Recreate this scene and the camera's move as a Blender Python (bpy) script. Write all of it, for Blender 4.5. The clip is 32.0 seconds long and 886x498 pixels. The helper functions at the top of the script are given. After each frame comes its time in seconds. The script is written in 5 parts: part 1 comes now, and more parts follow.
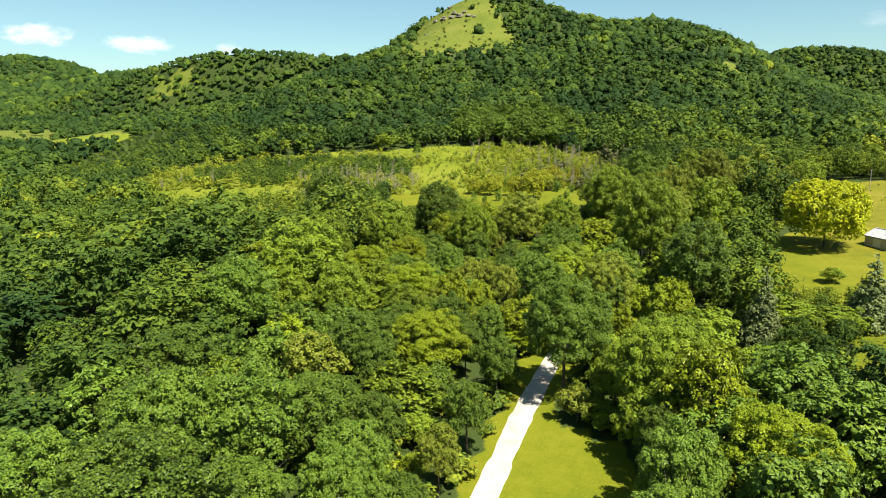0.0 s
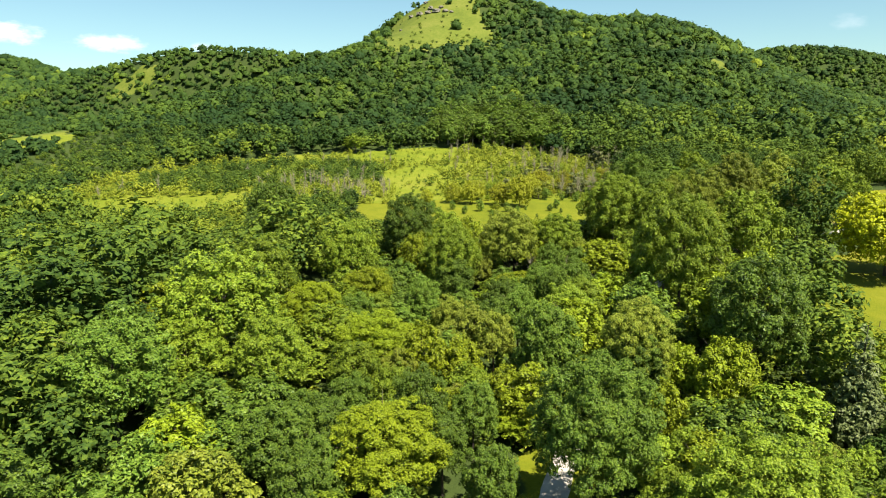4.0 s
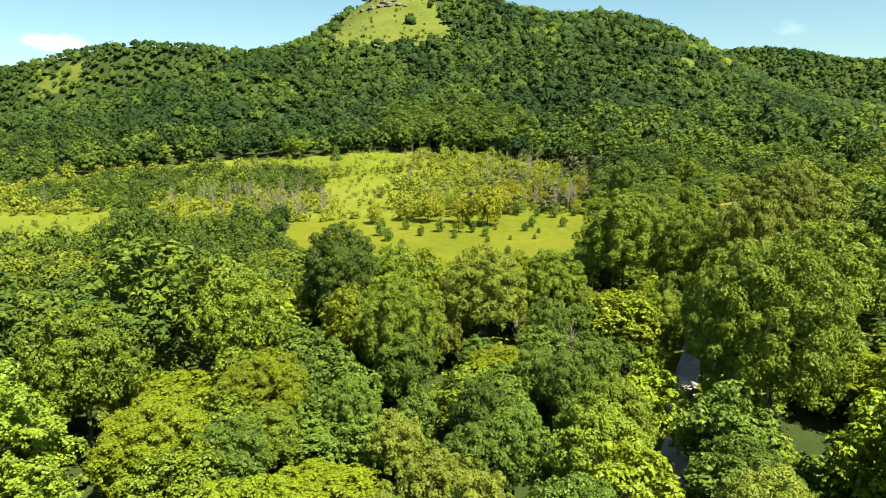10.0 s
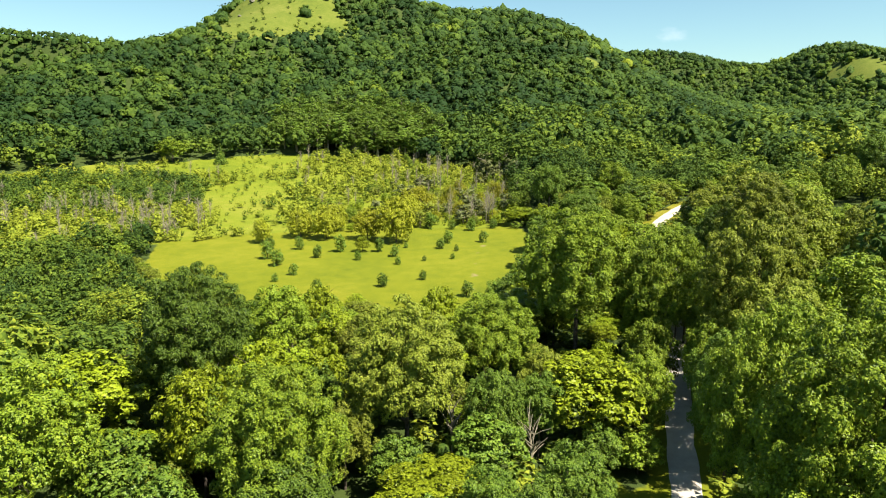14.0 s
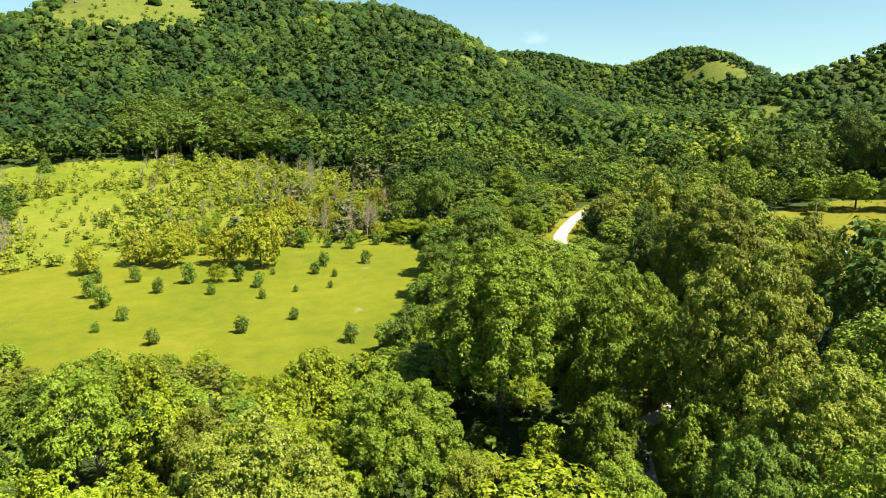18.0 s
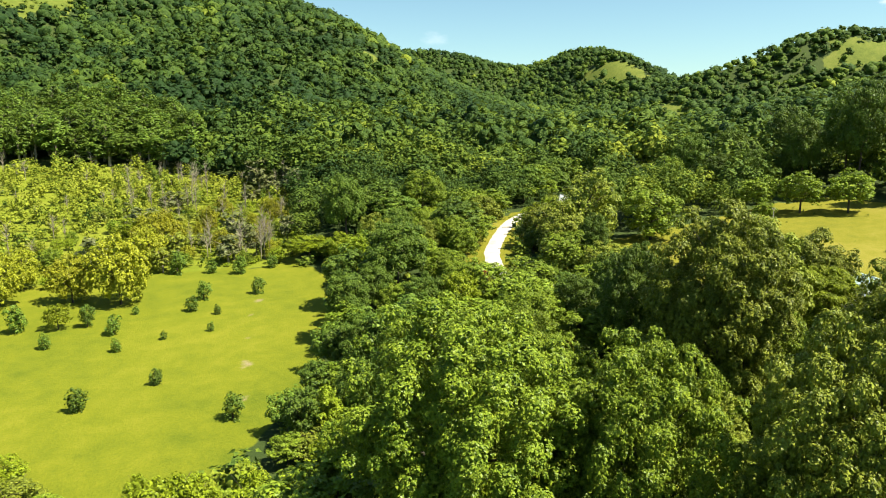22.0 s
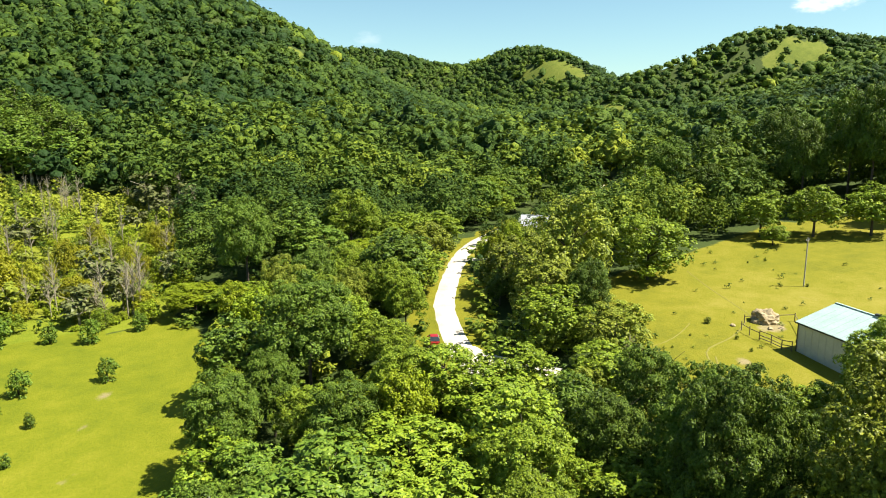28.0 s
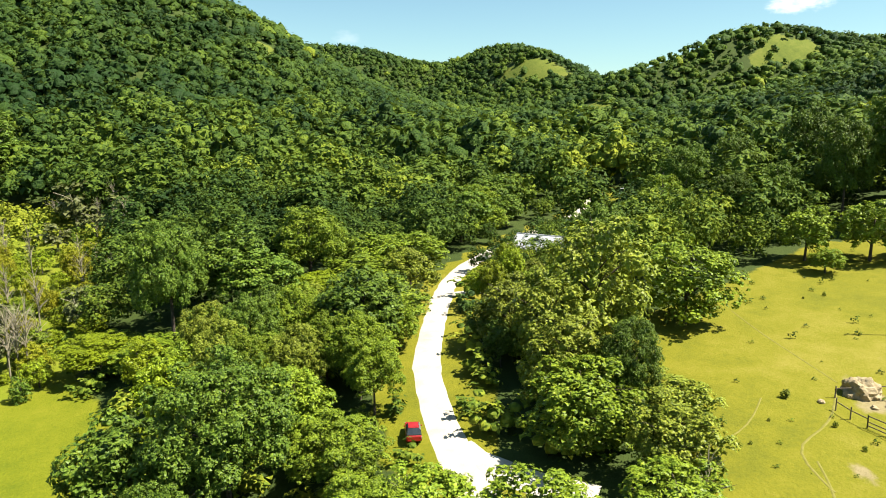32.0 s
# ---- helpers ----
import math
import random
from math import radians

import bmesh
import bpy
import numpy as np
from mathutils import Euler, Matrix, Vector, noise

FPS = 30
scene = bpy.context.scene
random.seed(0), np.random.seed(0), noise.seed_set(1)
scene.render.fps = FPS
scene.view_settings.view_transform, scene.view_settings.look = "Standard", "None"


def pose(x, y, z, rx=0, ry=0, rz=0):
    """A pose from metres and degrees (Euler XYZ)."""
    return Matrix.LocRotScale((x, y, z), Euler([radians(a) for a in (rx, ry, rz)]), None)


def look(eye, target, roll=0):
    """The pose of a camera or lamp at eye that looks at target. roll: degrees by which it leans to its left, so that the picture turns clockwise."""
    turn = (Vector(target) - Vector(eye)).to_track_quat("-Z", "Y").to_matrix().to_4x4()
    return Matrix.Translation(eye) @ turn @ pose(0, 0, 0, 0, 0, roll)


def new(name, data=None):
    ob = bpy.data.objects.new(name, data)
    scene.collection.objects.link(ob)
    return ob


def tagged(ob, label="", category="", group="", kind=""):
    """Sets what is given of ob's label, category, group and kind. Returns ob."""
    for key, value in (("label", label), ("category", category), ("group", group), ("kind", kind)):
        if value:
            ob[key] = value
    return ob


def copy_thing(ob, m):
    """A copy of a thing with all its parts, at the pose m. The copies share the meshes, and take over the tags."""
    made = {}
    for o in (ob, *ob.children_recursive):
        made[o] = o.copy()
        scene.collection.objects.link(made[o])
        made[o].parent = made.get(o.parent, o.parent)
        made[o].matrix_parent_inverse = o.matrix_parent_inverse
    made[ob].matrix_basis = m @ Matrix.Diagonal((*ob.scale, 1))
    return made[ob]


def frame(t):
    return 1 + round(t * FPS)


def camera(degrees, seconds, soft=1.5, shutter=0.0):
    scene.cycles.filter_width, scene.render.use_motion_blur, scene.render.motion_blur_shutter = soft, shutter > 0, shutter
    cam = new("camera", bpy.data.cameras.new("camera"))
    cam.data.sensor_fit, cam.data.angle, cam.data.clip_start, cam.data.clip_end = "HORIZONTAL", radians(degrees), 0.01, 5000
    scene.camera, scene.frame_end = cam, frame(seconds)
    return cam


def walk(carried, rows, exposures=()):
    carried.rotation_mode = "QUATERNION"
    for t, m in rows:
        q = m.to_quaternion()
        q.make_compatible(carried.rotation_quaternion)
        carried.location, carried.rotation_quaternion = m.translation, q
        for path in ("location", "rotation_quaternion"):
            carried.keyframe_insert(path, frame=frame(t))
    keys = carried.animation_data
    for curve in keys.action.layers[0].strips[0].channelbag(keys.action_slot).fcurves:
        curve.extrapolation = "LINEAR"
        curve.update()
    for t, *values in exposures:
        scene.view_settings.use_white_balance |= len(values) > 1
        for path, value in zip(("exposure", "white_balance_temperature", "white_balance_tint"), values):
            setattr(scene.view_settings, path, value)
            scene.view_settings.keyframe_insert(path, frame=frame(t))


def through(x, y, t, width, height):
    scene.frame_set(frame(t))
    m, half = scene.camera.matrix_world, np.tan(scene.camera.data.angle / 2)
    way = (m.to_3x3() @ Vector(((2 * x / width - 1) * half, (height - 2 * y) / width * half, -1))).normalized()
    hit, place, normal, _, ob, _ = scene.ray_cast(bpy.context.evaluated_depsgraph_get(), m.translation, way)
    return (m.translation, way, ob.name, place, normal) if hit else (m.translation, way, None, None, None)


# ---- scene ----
# The walk: a slow level flight up the valley that turns to the right.
cam = camera(66.68, 32.0, soft=1.0)


def shot(x, y, z, yaw, pitch, roll):
    return pose(x, y, z, 0, 0, yaw) @ pose(0, 0, 0, 90 + pitch) @ pose(0, 0, 0, 0, 0, roll)


PATH = [
    (0.0, shot(0.00, 0.00, 45.72, -0.00, -10.76, -0.22)),
    (1.0, shot(0.24, 9.66, 45.88, -0.44, -10.80, -0.28)),
    (2.0, shot(0.82, 19.51, 45.91, -0.75, -10.79, -0.35)),
    (3.0, shot(1.16, 29.28, 45.81, -1.20, -10.77, -0.32)),
    (3.5, shot(1.37, 34.14, 45.70, -1.49, -10.76, -0.26)),
    (5.5, shot(2.65, 52.20, 44.43, -2.99, -10.62, 0.03)),
    (6.5, shot(3.34, 61.31, 44.44, -3.31, -10.56, -0.04)),
    (7.5, shot(3.93, 69.88, 44.54, -3.67, -10.53, -0.10)),
    (8.5, shot(4.48, 78.51, 44.57, -4.25, -10.52, -0.10)),
    (9.5, shot(5.10, 87.69, 44.63, -5.03, -10.55, -0.10)),
    (10.5, shot(5.76, 96.60, 44.69, -6.17, -10.56, -0.02)),
    (11.5, shot(6.60, 105.14, 44.74, -7.72, -10.55, 0.09)),
    (12.0, shot(7.10, 109.26, 44.69, -8.78, -10.54, 0.10)),
    (12.5, shot(7.65, 113.53, 44.71, -10.05, -10.53, 0.09)),
    (13.0, shot(8.17, 117.78, 44.69, -11.11, -10.53, 0.14)),
    (13.5, shot(8.74, 122.15, 44.64, -12.27, -10.51, 0.19)),
    (14.0, shot(9.41, 126.35, 44.64, -13.85, -10.55, 0.18)),
    (14.5, shot(9.95, 130.23, 44.73, -15.23, -10.57, 0.15)),
    (16.5, shot(13.02, 143.62, 44.73, -20.33, -10.56, 0.10)),
    (17.0, shot(14.03, 147.12, 44.80, -21.59, -10.57, 0.11)),
    (17.5, shot(15.44, 151.02, 44.92, -22.81, -10.57, 0.11)),
    (18.0, shot(16.76, 155.13, 44.98, -24.49, -10.57, 0.17)),
    (18.5, shot(17.95, 158.87, 44.92, -26.27, -10.56, 0.16)),
    (19.0, shot(19.22, 162.36, 44.85, -27.83, -10.55, 0.15)),
    (19.5, shot(20.52, 165.81, 44.77, -28.89, -10.54, 0.15)),
    (20.0, shot(21.91, 169.35, 44.65, -29.70, -10.54, 0.16)),
    (20.5, shot(23.36, 172.84, 44.49, -30.87, -10.54, 0.19)),
    (21.0, shot(24.93, 176.13, 44.35, -31.65, -10.54, 0.16)),
    (21.5, shot(26.48, 179.26, 44.27, -32.20, -10.53, 0.07)),
    (22.0, shot(28.11, 182.45, 44.35, -32.59, -10.54, 0.04)),
    (22.5, shot(29.83, 185.64, 44.47, -33.01, -10.55, 0.03)),
    (23.0, shot(31.48, 188.64, 44.50, -33.59, -10.57, -0.00)),
    (23.5, shot(33.30, 191.61, 44.58, -34.17, -10.57, -0.03)),
    (24.0, shot(35.21, 194.54, 44.70, -34.86, -10.56, -0.03)),
    (24.5, shot(37.02, 197.28, 44.75, -35.90, -10.54, -0.11)),
    (25.0, shot(39.01, 200.20, 44.83, -36.70, -10.53, -0.21)),
    (25.5, shot(41.03, 203.04, 44.85, -37.02, -10.51, -0.33)),
    (27.5, shot(49.08, 214.20, 45.41, -37.58, -10.53, -0.17)),
    (28.0, shot(51.12, 217.08, 45.49, -37.95, -10.53, -0.17)),
    (28.5, shot(53.24, 219.99, 45.59, -38.22, -10.55, -0.13)),
    (29.0, shot(55.45, 222.82, 45.68, -38.55, -10.56, -0.17)),
    (29.5, shot(57.58, 225.62, 45.76, -39.39, -10.60, -0.16)),
    (30.0, shot(59.72, 228.42, 45.80, -39.74, -10.60, -0.15)),
    (30.5, shot(61.90, 231.29, 45.79, -39.72, -10.59, -0.12)),
    (31.0, shot(64.10, 234.13, 45.80, -39.66, -10.60, -0.09)),
    (31.5, shot(66.15, 236.81, 45.79, -39.70, -10.61, -0.14)),
    (32.0, shot(68.37, 239.56, 45.87, -39.71, -10.59, -0.16)),
]
walk(cam, PATH, [(0, 1.30), (3, 1.38), (9, 1.47), (14, 1.52), (32, 1.52)])

# ---- sky and sun ----
SUN_AZ, SUN_EL = radians(140), radians(58)          # clockwise from +y
world = bpy.data.worlds.new("sky")
scene.world = world
world.use_nodes = True


class Nodes:
    """A small builder for node trees."""

    def __init__(self, tree):
        self.tree = tree
        tree.nodes.clear()

    def __call__(self, kind, ins=(), **props):
        n = self.tree.nodes.new("ShaderNode" + kind)
        if "operation" in props:
            n.operation = props["operation"]
            if "use_clamp" in props:
                n.use_clamp = props["use_clamp"]
        if "data_type" in props:
            n.data_type, n.blend_type = props["data_type"], props["blend_type"]
        if "interpolation_type" in props:
            n.interpolation_type = props["interpolation_type"]
        if "attribute_name" in props:
            n.attribute_name = props["attribute_name"]
        if "sky_type" in props:
            n.sky_type, n.sun_disc, n.sun_elevation, n.sun_rotation = "NISHITA", False, SUN_EL, SUN_AZ
            n.altitude, n.air_density, n.dust_density, n.ozone_density = 250, 1.0, 0.6, 1.6
        for k, v in dict(ins).items():
            if isinstance(v, bpy.types.NodeSocket):
                self.tree.links.new(v, n.inputs[k])
            else:
                n.inputs[k].default_value = v
        return n

    def ramp(self, fac, stops):
        n = self("ValToRGB", {0: fac})
        el = n.color_ramp.elements
        while len(el) < len(stops):
            el.new(0.5)
        for e, (p, c) in zip(el, stops):
            e.position, e.color = p, (*c, 1)
        return n.outputs[0]

    def math(self, op, a, b=0.0, clamp=False):
        return self("Math", {0: a, 1: b}, operation=op, use_clamp=clamp).outputs[0]

    def mix(self, fac, a, b, mode="MIX"):
        n = self("Mix", data_type="RGBA", blend_type=mode)
        for k, v in ((0, fac), (6, a), (7, b)):
            if isinstance(v, bpy.types.NodeSocket):
                self.tree.links.new(v, n.inputs[k])
            else:
                n.inputs[k].default_value = v
        return n.outputs[2]

    def noise(self, vec, scale, detail=3.0, rough=0.55):
        return self("TexNoise", {"Vector": vec, "Scale": scale, "Detail": detail, "Roughness": rough}).outputs[0]


def sky_nodes():
    g = Nodes(world.node_tree)
    sky = g("TexSky", sky_type="NISHITA").outputs[0]
    way = g("TexCoord").outputs["Generated"]
    col = g.mix(1.0, sky, (0.83, 0.99, 0.89, 1), "MULTIPLY")
    # a few fair-weather puffs low over the hills: azimuth, elevation, half width, half height (degrees)
    sep = g("SeparateXYZ", {0: way}).outputs
    az = g.math("ARCTAN2", sep[0], sep[1])
    el = g.math("ARCSINE", sep[2])
    rough = g.noise(g("Mapping", {0: way, "Scale": (1, 1, 2.2)}).outputs[0], 42.0, 5.0, 0.62)
    for a, e, w, h, amount in CLOUDS:
        dx = g.math("DIVIDE", g.math("SUBTRACT", az, radians(a)), radians(w))
        dy = g.math("DIVIDE", g.math("SUBTRACT", el, radians(e)), radians(h))
        r2 = g.math("ADD", g.math("MULTIPLY", dx, dx), g.math("MULTIPLY", dy, dy))
        body = g.math("SUBTRACT", g.math("ADD", 1.0, g.math("MULTIPLY", g.math("SUBTRACT", rough, 0.5), 2.6)), r2)
        col = g.mix(g.math("MULTIPLY", g("MapRange", {0: body, 1: -0.1, 2: 1.5}, interpolation_type="SMOOTHSTEP").outputs[0], amount), col, (9.2, 9.1, 9.3, 1))
    bg = g("Background", {0: col, 1: 0.062})
    g("OutputWorld", {0: bg.outputs[0]})


CLOUDS = [(-30, 6.1, 2.7, 0.85, 0.85), (-23.4, 5.7, 2.6, 0.75, 0.8), (-16.8, 5.6, 1.2, 0.45, 0.5), (32, 6.8, 1.4, 0.6, 0.18),
          (66.5, 8.4, 2.5, 0.75, 0.95)]
sky_nodes()
lamp = bpy.data.lights.new("sun", "SUN")
lamp.energy, lamp.angle, lamp.color = 5.0, radians(0.6), (1.0, 0.94, 0.82)
sun = new("sun", lamp)
sun.matrix_world = look((0, 0, 0), (-math.sin(SUN_AZ) * math.cos(SUN_EL), -math.cos(SUN_AZ) * math.cos(SUN_EL), -math.sin(SUN_EL)))


# ---- materials ----
def material(name):
    m = bpy.data.materials.new(name)
    m.use_nodes = True
    return m, Nodes(m.node_tree)


def surface(name, dark, light, scale=2.0, rough=0.8, bump=0.3, fine=12.0, metal=0.0, spec=0.3):
    """Two colours mixed by coarse and fine noise, with relief."""
    m, g = material(name)
    at = g("TexCoord").outputs["Object"]
    big, small = g.noise(at, scale, 4), g.noise(at, scale * fine, 3)
    col = g.ramp(g.math("ADD", g.math("MULTIPLY", big, 0.6), g.math("MULTIPLY", small, 0.4)), [(0.35, dark), (0.65, light)])
    nrm = g("Bump", {"Strength": bump, "Distance": 0.02, "Height": small}).outputs[0]
    b = g("BsdfPrincipled", {"Base Color": col, "Roughness": rough, "Metallic": metal, "Normal": nrm, "Specular IOR Level": spec})
    g("OutputMaterial", {0: b.outputs[0]})
    return m


def leaf_facets(g, at, scale, tilt, coarse=None):
    """Small leaf planes, each tilted its own way: the normal and a value for each leaf."""
    cell = g("TexVoronoi", {"Vector": at, "Scale": scale}).outputs["Color"]
    way = g("VectorMath", {0: cell, 1: (0.5, 0.5, 0.5)}, operation="SUBTRACT").outputs[0]
    if coarse:
        more = g("TexVoronoi", {"Vector": at, "Scale": coarse}).outputs["Color"]
        way = g("VectorMath", {0: way, 1: g("VectorMath", {0: more, 1: (0.5, 0.5, 0.5)}, operation="SUBTRACT").outputs[0]}, operation="ADD").outputs[0]
    way = g("VectorMath", {0: way, 1: (tilt, tilt, tilt)}, operation="MULTIPLY").outputs[0]
    nrm = g("VectorMath", {0: way, 1: g("NewGeometry").outputs["Normal"]}, operation="ADD").outputs[0]
    return g("VectorMath", {0: nrm}, operation="NORMALIZE").outputs[0], g("SeparateColor", {0: cell}).outputs[0]


def leaves(name, dark, mid, light, through=0.16, grain=1.0, gloss=0.15):
    """Foliage: varies by tree, by leaf and by patch; light also passes through."""
    m, g = material(name)
    at = g("TexCoord").outputs["Object"]
    leaf = g("NewGeometry").outputs["Random Per Island"]
    tree = g("ObjectInfo").outputs["Random"]
    patch = g.noise(at, 0.35 * grain, 2)
    nrm, spot = leaf_facets(g, at, 5.5, 0.85)
    v = g.math("ADD", g.math("ADD", g.math("MULTIPLY", leaf, 0.22), g.math("MULTIPLY", spot, 0.34)), g.math("MULTIPLY", patch, 0.44))
    v = g.math("ADD", v, g.math("MULTIPLY", g.math("SUBTRACT", tree, 0.5), 0.30))
    col = g.ramp(v, [(0.2, dark), (0.5, mid), (0.85, light)])
    hsv = g("HueSaturation", {"Hue": g.math("ADD", 0.488, g.math("MULTIPLY", tree, 0.024)), "Saturation": 1.0, "Value": 1.0, "Color": col}).outputs[0]
    b = g("BsdfPrincipled", {"Base Color": hsv, "Roughness": 0.42, "Specular IOR Level": gloss, "Normal": nrm})
    t = g("BsdfTranslucent", {"Color": g.mix(0.45, hsv, (0.198, 0.248, 0.016, 1), "MIX")})
    mixed = g("MixShader", {0: through, 1: b.outputs[0], 2: t.outputs[0]})
    g("OutputMaterial", {0: mixed.outputs[0]})
    return m


LEAF = {
    "green": leaves("leaf_green", (0.056, 0.100, 0.0074), (0.152, 0.218, 0.015), (0.281, 0.331, 0.025)),
    "dark": leaves("leaf_dark", (0.034, 0.068, 0.0088), (0.091, 0.151, 0.016), (0.188, 0.249, 0.027)),
    "lime": leaves("leaf_lime", (0.082, 0.114, 0.0050), (0.188, 0.242, 0.0096), (0.297, 0.346, 0.017)),
    "olive": leaves("leaf_olive", (0.068, 0.094, 0.0096), (0.169, 0.205, 0.020), (0.293, 0.307, 0.032)),
    "gold": leaves("leaf_gold", (0.167, 0.204, 0.0040), (0.347, 0.388, 0.0070), (0.496, 0.513, 0.013)),
    "ochre": leaves("leaf_ochre", (0.118, 0.130, 0.0065), (0.250, 0.258, 0.013), (0.360, 0.360, 0.023)),
    "spruce": leaves("leaf_spruce", (0.064, 0.091, 0.028), (0.139, 0.176, 0.057), (0.234, 0.271, 0.098), through=0.12),
    "grey": leaves("leaf_grey", (0.060, 0.074, 0.022), (0.105, 0.118, 0.036), (0.165, 0.170, 0.058), through=0.12),
}
BARK = surface("bark", (0.038, 0.029, 0.021), (0.105, 0.084, 0.063), 3.0, 0.95, 0.8)
PALE_BARK = surface("pale_bark", (0.176, 0.150, 0.100), (0.290, 0.256, 0.178), 3.0, 0.95, 0.8)
GRAVEL = surface("gravel", (0.322, 0.287, 0.231), (0.490, 0.448, 0.371), 0.35, 0.95, 0.5, fine=30.0)


def far_leaves(name, tilt, fleck):
    """Joined woods: the attribute 'tone' says how light a tree's foliage is, with leafy relief."""
    m, g = material(name)
    at = g("TexCoord").outputs["Object"]
    tone = g("Attribute", attribute_name="tone").outputs["Fac"]
    leaf = g("NewGeometry").outputs["Random Per Island"]
    clump = g.noise(at, 0.8, 4, 0.75)
    nrm, spot = leaf_facets(g, at, 3.0, tilt, 0.7)
    v = g.math("ADD", tone, g.math("ADD", g.math("MULTIPLY", g.math("SUBTRACT", clump, 0.5), 0.7), g.math("MULTIPLY", g.math("SUBTRACT", spot, 0.5), fleck)))
    v = g.math("ADD", v, g.math("MULTIPLY", g.math("SUBTRACT", leaf, 0.5), 0.20))
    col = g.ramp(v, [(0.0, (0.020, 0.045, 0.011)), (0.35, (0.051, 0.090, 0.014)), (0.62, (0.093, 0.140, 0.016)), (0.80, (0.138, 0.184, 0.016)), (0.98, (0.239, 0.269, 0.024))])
    b = g("BsdfPrincipled", {"Base Color": col, "Roughness": 0.6, "Normal": nrm, "Specular IOR Level": 0.08})
    t = g("BsdfTranslucent", {"Color": g.mix(0.3, col, (0.161, 0.205, 0.015, 1))})
    g("OutputMaterial", {0: g("MixShader", {0: 0.2, 1: b.outputs[0], 2: t.outputs[0]}).outputs[0]})
    return m


FAR_LEAF = far_leaves("leaf_far", 0.85, 0.40)
HILL_LEAF = far_leaves("leaf_hill", 0.62, 0.26)


def ground_material():
    """Land cover by the attribute 'cover': red mown or grazed grass, green rough grass, blue bare trodden soil; woodland floor elsewhere."""
    m, g = material("land")
    at = g("TexCoord").outputs["Object"]
    cover = g("SeparateColor", {0: g("Attribute", attribute_name="cover").outputs[0]}).outputs
    big, mid, small = g.noise(at, 0.03, 4), g.noise(at, 0.25, 5, 0.65), g.noise(at, 2.5, 4, 0.7)
    wob = g.math("MULTIPLY", g.math("SUBTRACT", mid, 0.5), 0.7)

    def mask(s):
        return g("MapRange", {0: g.math("ADD", s, wob), 1: 0.4, 2: 0.6}, interpolation_type="SMOOTHSTEP").outputs[0]

    v = g.math("ADD", g.math("MULTIPLY", big, 0.4), g.math("ADD", g.math("MULTIPLY", mid, 0.35), g.math("MULTIPLY", small, 0.25)))
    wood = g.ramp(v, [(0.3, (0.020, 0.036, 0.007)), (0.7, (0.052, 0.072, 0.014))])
    grass = g.ramp(v, [(0.34, (0.071, 0.097, 0.0037)), (0.5, (0.122, 0.136, 0.0050)), (0.66, (0.174, 0.169, 0.012))])
    grazed = g.ramp(v, [(0.34, (0.086, 0.096, 0.0062)), (0.5, (0.144, 0.138, 0.0081)), (0.66, (0.198, 0.172, 0.026))])
    east = g("MapRange", {0: g("SeparateXYZ", {0: at}).outputs[0], 1: 90.0, 2: 115.0}).outputs[0]
    grass = g.mix(east, grass, grazed)
    rough = g.ramp(v, [(0.32, (0.074, 0.107, 0.0050)), (0.5, (0.133, 0.158, 0.0087)), (0.7, (0.202, 0.191, 0.031))])
    prairie = g.ramp(v, [(0.32, (0.050, 0.074, 0.0087)), (0.5, (0.096, 0.118, 0.014)), (0.7, (0.155, 0.155, 0.031))])
    soil = g.ramp(v, [(0.35, (0.161, 0.130, 0.056)), (0.65, (0.248, 0.205, 0.105))])
    low = g("Attribute", attribute_name="cover").outputs["Alpha"]
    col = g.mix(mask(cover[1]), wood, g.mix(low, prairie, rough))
    col = g.mix(mask(cover[0]), col, grass)
    col = g.mix(mask(cover[2]), col, soil)
    nrm = g("Bump", {"Strength": 0.6, "Distance": 0.25, "Height": small}).outputs[0]
    b = g("BsdfPrincipled", {"Base Color": col, "Roughness": 0.9, "Normal": nrm, "Specular IOR Level": 0.15})
    g("OutputMaterial", {0: b.outputs[0]})
    return m


LAND = ground_material()

# ---- the lie of the land ----
# x, y of the top, height, half length, half width, turn
HILLS = [
    (139.80, 1058.06, 146.52, 128.76, 485.50, -0.64),
    (276.69, 853.41, 115.42, 318.69, 158.64, 0.95),
    (-295.90, 1069.10, 109.85, 346.86, 75.38, -0.31),
    (-598.83, 1712.16, 100.51, 347.44, 219.77, 0.22),
    (-1278.84, 2130.70, 155.84, 397.14, 287.81, -0.51),
    (829.76, 967.66, 82.20, 76.45, 263.21, 2.68),
    (809.29, 614.73, 78.29, 66.89, 133.48, 1.13),
    (691.21, 1261.71, 103.60, 255.34, 132.10, -0.64),
    (1007.63, 819.35, 28.61, 245.62, 281.08, 0.03),
    (-1040.17, 1546.04, 18.91, 379.79, 247.76, 0.18),
    (1051.09, 436.89, 115.82, 618.50, 184.86, 0.26),
]


